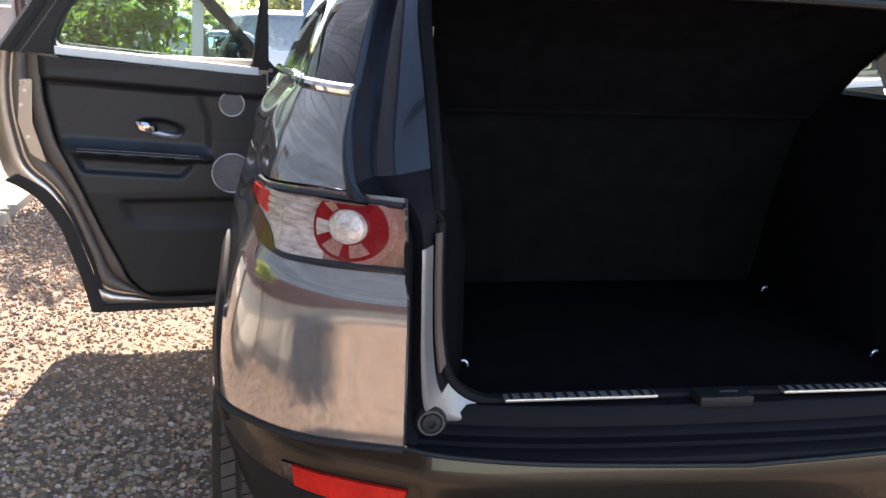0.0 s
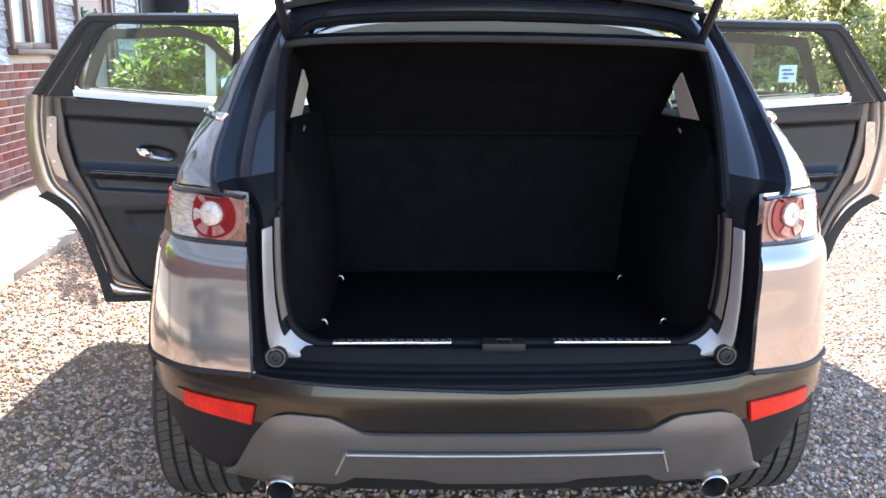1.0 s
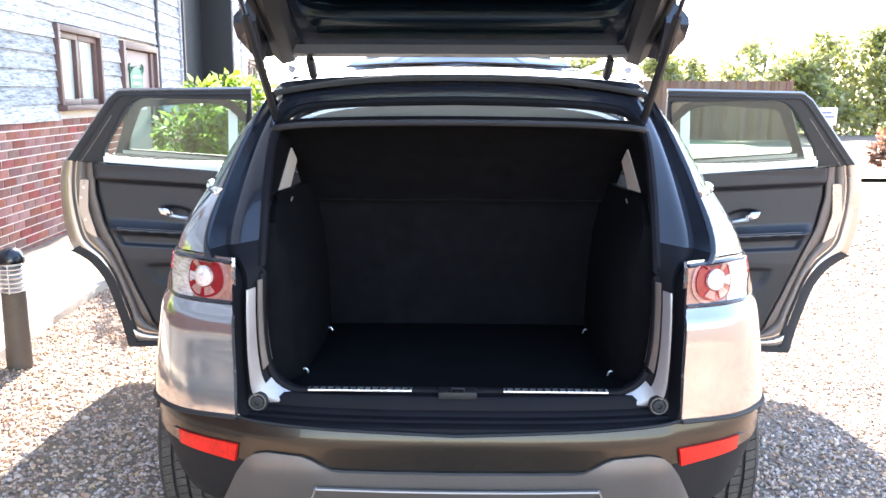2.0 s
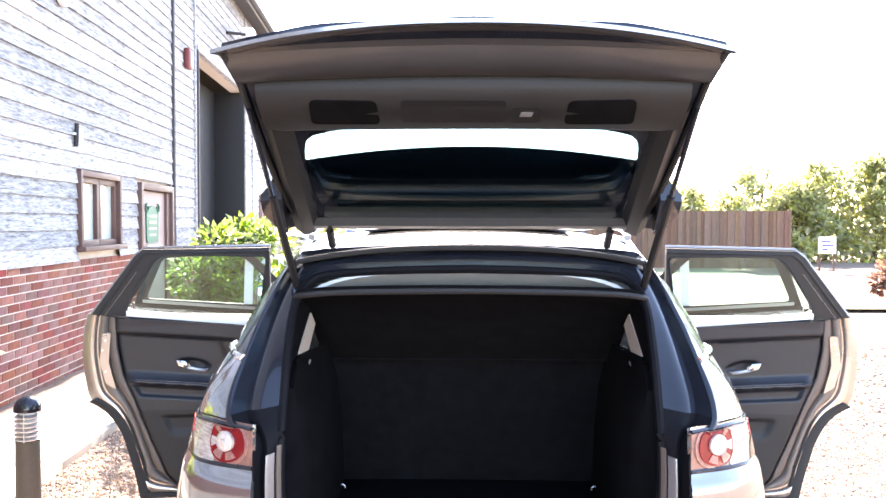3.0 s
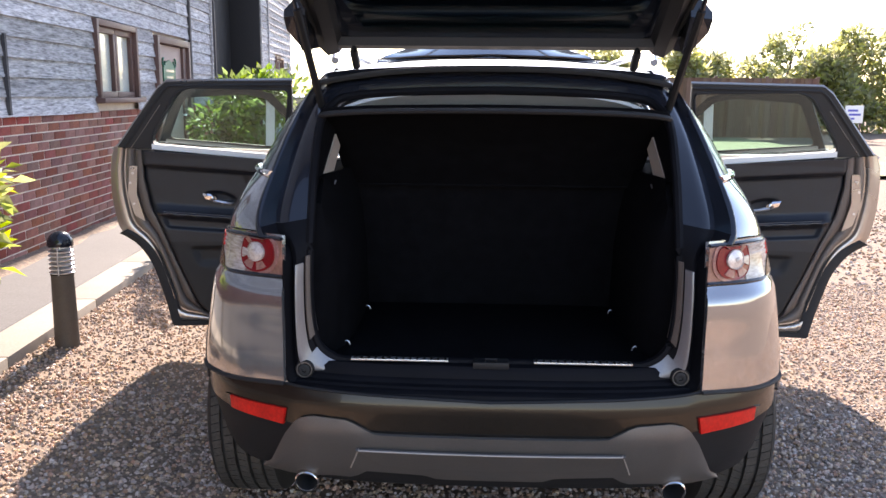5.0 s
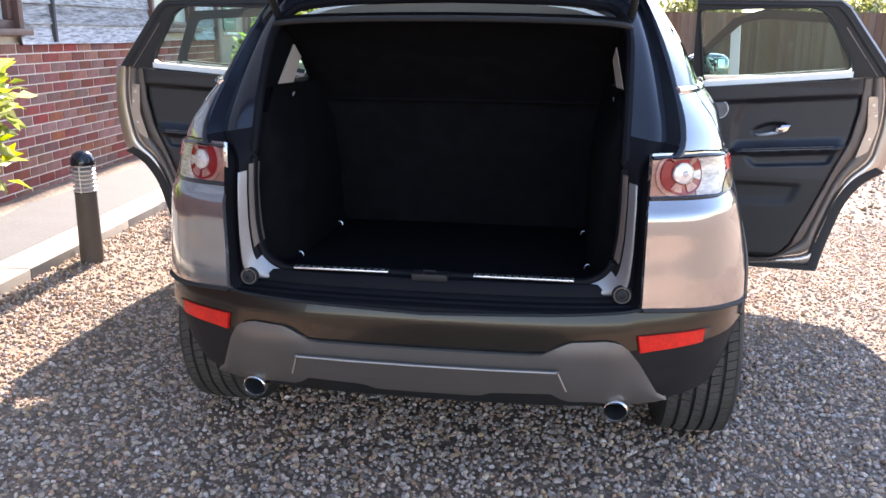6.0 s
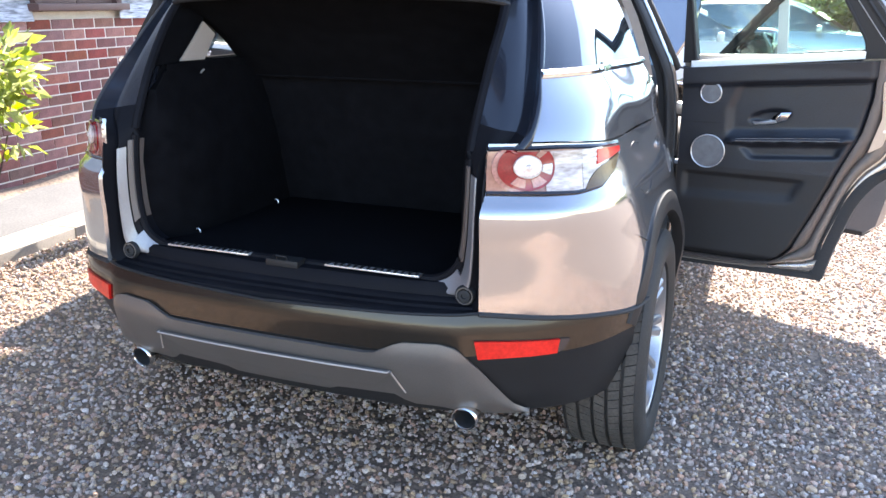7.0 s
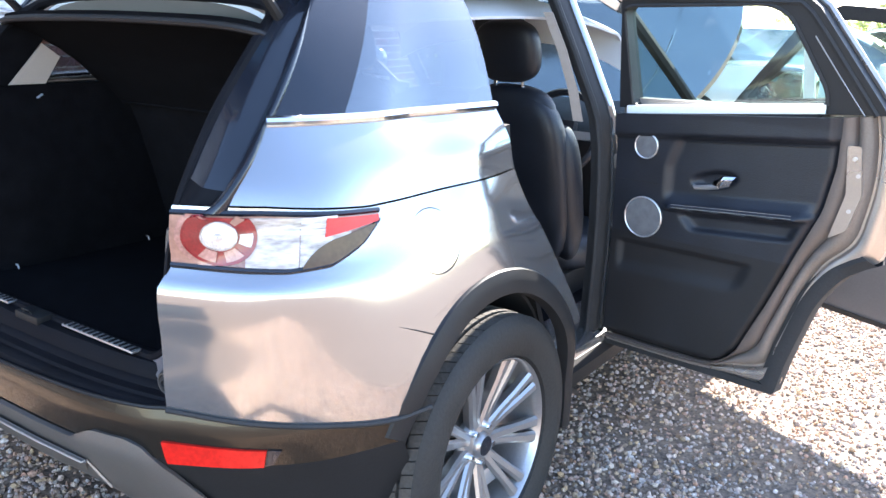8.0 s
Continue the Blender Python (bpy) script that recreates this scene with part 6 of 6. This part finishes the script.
# ---- parked cars beyond ----
def parked_car(paint, label, at, van=False):
    c = thing("parked_car", label, "car", at, group="cars parked in the yard")
    L, W, H = (4.2, 0.88, 1.45) if not van else (4.9, 0.95, 1.95)
    prof = [(-L / 2, 0.45, 0.80), (-L / 2 + 0.05, 0.85, 0.93), (-L / 2 + 0.5, 0.95, 1.0), (-0.3, 0.97, 1.0), (L / 2 - 1.0, 0.92, 1.0), (L / 2 - 0.15, 0.80, 0.95), (L / 2, 0.50, 0.82)]
    rows = []
    for y, zt, k in curve(prof, 30):
        w = W * k
        rows.append([Vector((w * u, y, z)) for u, z in ((-0.93, 0.28), (-1.0, 0.45), (-1.0, zt * 0.8), (-0.92, zt), (0, zt + 0.03), (0.92, zt), (1.0, zt * 0.8), (1.0, 0.45), (0.93, 0.28))])
    part("body", grid(rows), paint, c)
    cab = [(-L / 2 + 0.15, 0.92), (-L / 2 + 0.55, H - 0.06), (-0.3, H), (0.35, H - 0.05), (1.15, 0.95)] if not van else [(-L / 2 + 0.05, 0.9), (-L / 2 + 0.15, H - 0.05), (0.2, H), (1.0, H - 0.1), (1.75, 0.95)]
    crow = curve(cab, 18)
    part("cabin_roof", grid([[Vector((W * k * (0.80 if z > 1.1 else 0.90), y, z + dz)) for k, dz in ((-1, -0.04), (-0.5, 0.0), (0, 0.015), (0.5, 0.0), (1, -0.04))] for y, z in crow[3:15]], 0.02, core=(0, 0, 0.6)), paint, c)
    for s in (1, -1):
        part("side_window", grid([[Vector((s * W * 0.92, y, 0.93)), Vector((s * W * 0.87, y, 0.93 + (z - 0.97) * 0.5)), Vector((s * W * 0.80, y, max(0.94, z - 0.05)))] for y, z in crow]), "tint" if not van else paint, c)
        for wy in (-L / 2 + 0.8, L / 2 - 0.85):
            wm = Matrix.Translation((s * (W - 0.10), wy, 0.31)) @ pose(0, 0, 0, 0, 90 * s, 0)
            wh = part("wheel", lathe([(0.20, 0.10), (0.30, 0.11), (0.315, 0.07), (0.315, -0.07), (0.20, -0.10)], wm, 32), "rubber", c)
            part("rim", lathe([(0.0005, 0.09), (0.05, 0.09), (0.12, 0.075), (0.20, 0.10)], wm, 20), "alloy", wh)
        part("head_lamp", box((s * W * 0.66, L / 2 - 0.14, 0.70), (0.30, 0.12, 0.14), 0.03), "lens", c)
        part("rear_lamp", box((s * W * 0.82, -L / 2 + 0.06, 0.85), (0.16, 0.10, 0.22), 0.03), "red", c)
        part("mirror", box((s * (W + 0.10), 0.75, 1.0), (0.20, 0.10, 0.13), 0.04), paint, c)
        part("door_seam", tube([(s * W * 1.002, 0.2, 0.38), (s * W * 1.002, 0.2, 0.90)], 0.004, 4), "rubber", c)
    part("front_screen", grid([[Vector((W * 0.78 * u, y, z + 0.005)) for u in (-1, 0, 1)] for y, z in crow[12:]]), "tint", c)
    part("rear_screen", grid([[Vector((W * 0.78 * u, y, z + 0.005)) for u in (-1, 0, 1)] for y, z in crow[:6]]), "tint", c)
    part("grille", box((0, L / 2 - 0.04, 0.48), (0.9, 0.08, 0.14), 0.02), "plastic", c)


parked_car("carwhite", "white hatchback parked on the gravel", pose(-0.35, 10.4, 0, 0, 0, -84))
parked_car("carsilver", "silver saloon parked behind the white hatchback", pose(1.1, 14.6, 0, 0, 0, -95))
parked_car("carwhite", "white car parked at the far end of the yard", pose(-3.6, 15.6, 0, 0, 0, -88))


# ---- loose gravel ----
def scatter(seed, n, x0, x1, y0, y1, lo, hi, keep):
    r = np.random.RandomState(seed)
    g = (1 + 5 ** 0.5) / 2
    ico = np.array([(-1, g, 0), (1, g, 0), (-1, -g, 0), (1, -g, 0), (0, -1, g), (0, 1, g), (0, -1, -g), (0, 1, -g), (g, 0, -1), (g, 0, 1), (-g, 0, -1), (-g, 0, 1)]) / 1.9
    tri = np.array([(0, 11, 5), (0, 5, 1), (0, 1, 7), (0, 7, 10), (0, 10, 11), (1, 5, 9), (5, 11, 4), (11, 10, 2), (10, 7, 6), (7, 1, 8), (3, 9, 4), (3, 4, 2), (3, 2, 6), (3, 6, 8), (3, 8, 9), (4, 9, 5), (2, 4, 11), (6, 2, 10), (8, 6, 7), (9, 8, 1)])
    p = np.stack([r.uniform(x0, x1, n), r.uniform(y0, y1, n)], 1)
    p = p[keep(p)]
    n = len(p)
    size = lo + (hi - lo) * r.rand(n) ** 2.2
    ax = size[:, None] * r.uniform(0.55, 1.0, (n, 3)) * (1, 1, 0.9)
    th = r.uniform(0, 6.28, n)
    v = ico[None] * ax[:, None] * r.uniform(0.68, 1.28, (n, 12, 1))
    tilt = r.uniform(-0.5, 0.5, n)
    y2, z2 = v[..., 1] * np.cos(tilt)[:, None] - v[..., 2] * np.sin(tilt)[:, None], v[..., 1] * np.sin(tilt)[:, None] + v[..., 2] * np.cos(tilt)[:, None]
    c, s = np.cos(th)[:, None], np.sin(th)[:, None]
    q = np.clip((-1.2 - p[:, 0]) / 1.4, 0, 1)
    base = -0.055 + 0.17 * q * q * (3 - 2 * q) + size * r.uniform(0.0, 0.45, n)
    out = np.stack([v[..., 0] * c - y2 * s + p[:, :1], v[..., 0] * s + y2 * c + p[:, 1:], z2 + base[:, None]], -1)
    me = bpy.data.meshes.new("gravel_stones")
    me.from_pydata(out.reshape(-1, 3).tolist(), [], (tri[None] + 12 * np.arange(n)[:, None, None]).reshape(-1, 3).tolist())
    me.materials.append(M["stone"])
    return me


def yard(p):
    return p[:, 0] > -2.58 - 0.08 * (p[:, 1] - 2.0)


stones = tagged(new("gravel_stones", scatter(4, 74000, -2.75, 3.4, -1.7, 1.6, 0.0068, 0.0162, yard)), "loose beige and grey gravel stones", "gravel", kind="stuff")
tagged(new("gravel_stones", scatter(9, 9000, -2.9, 6.5, 4.6, 9.5, 0.014, 0.03, yard)), "loose beige and grey gravel stones", "gravel", kind="stuff")

tagged(new("gravel_stones", scatter(14, 44000, -2.75, 3.6, 1.6, 4.6, 0.0065, 0.0145, yard)), "loose beige and grey gravel stones", "gravel", kind="stuff")

# ---- bricks ----
brick_me = {}


def brick_mesh(length):
    key = round(length, 2)
    if key not in brick_me:
        b = box((0, 0, 0), (key, 0.05, 0.065), 0.003, seg=1)
        me = bpy.data.meshes.new("brick")
        b.to_mesh(me)
        b.free()
        me.materials.append(M["brick"])
        brick_me[key] = me
    return brick_me[key]


far_bricks = bmesh.new()
rb = random.Random(2)
for c in range(15):
    zc = BRICK_TOP - 0.0325 - 0.075 * c - 0.004
    for s0, s1 in spans(zc - 0.03, zc + 0.03):
        s = s0 - (0.1125 if c % 2 else 0.0)
        while s < s1:
            a, b = max(s, s0), min(s + 0.215, s1)
            s += 0.225
            if b - a < 0.04:
                continue
            place = ((a + b) / 2, 0.0205 + rb.uniform(-0.0012, 0.0012), zc)
            if -2.0 < a < 2.75:
                ob = new("brick", brick_mesh(b - a))
                ob.parent, ob.matrix_basis = barn, Matrix.Translation(place)
            else:
                box(place, (b - a, 0.05, 0.065), bm=far_bricks)
fb = part("far_bricks", far_bricks, "brick", barn, smooth=0)
fb["kind"] = "stuff"
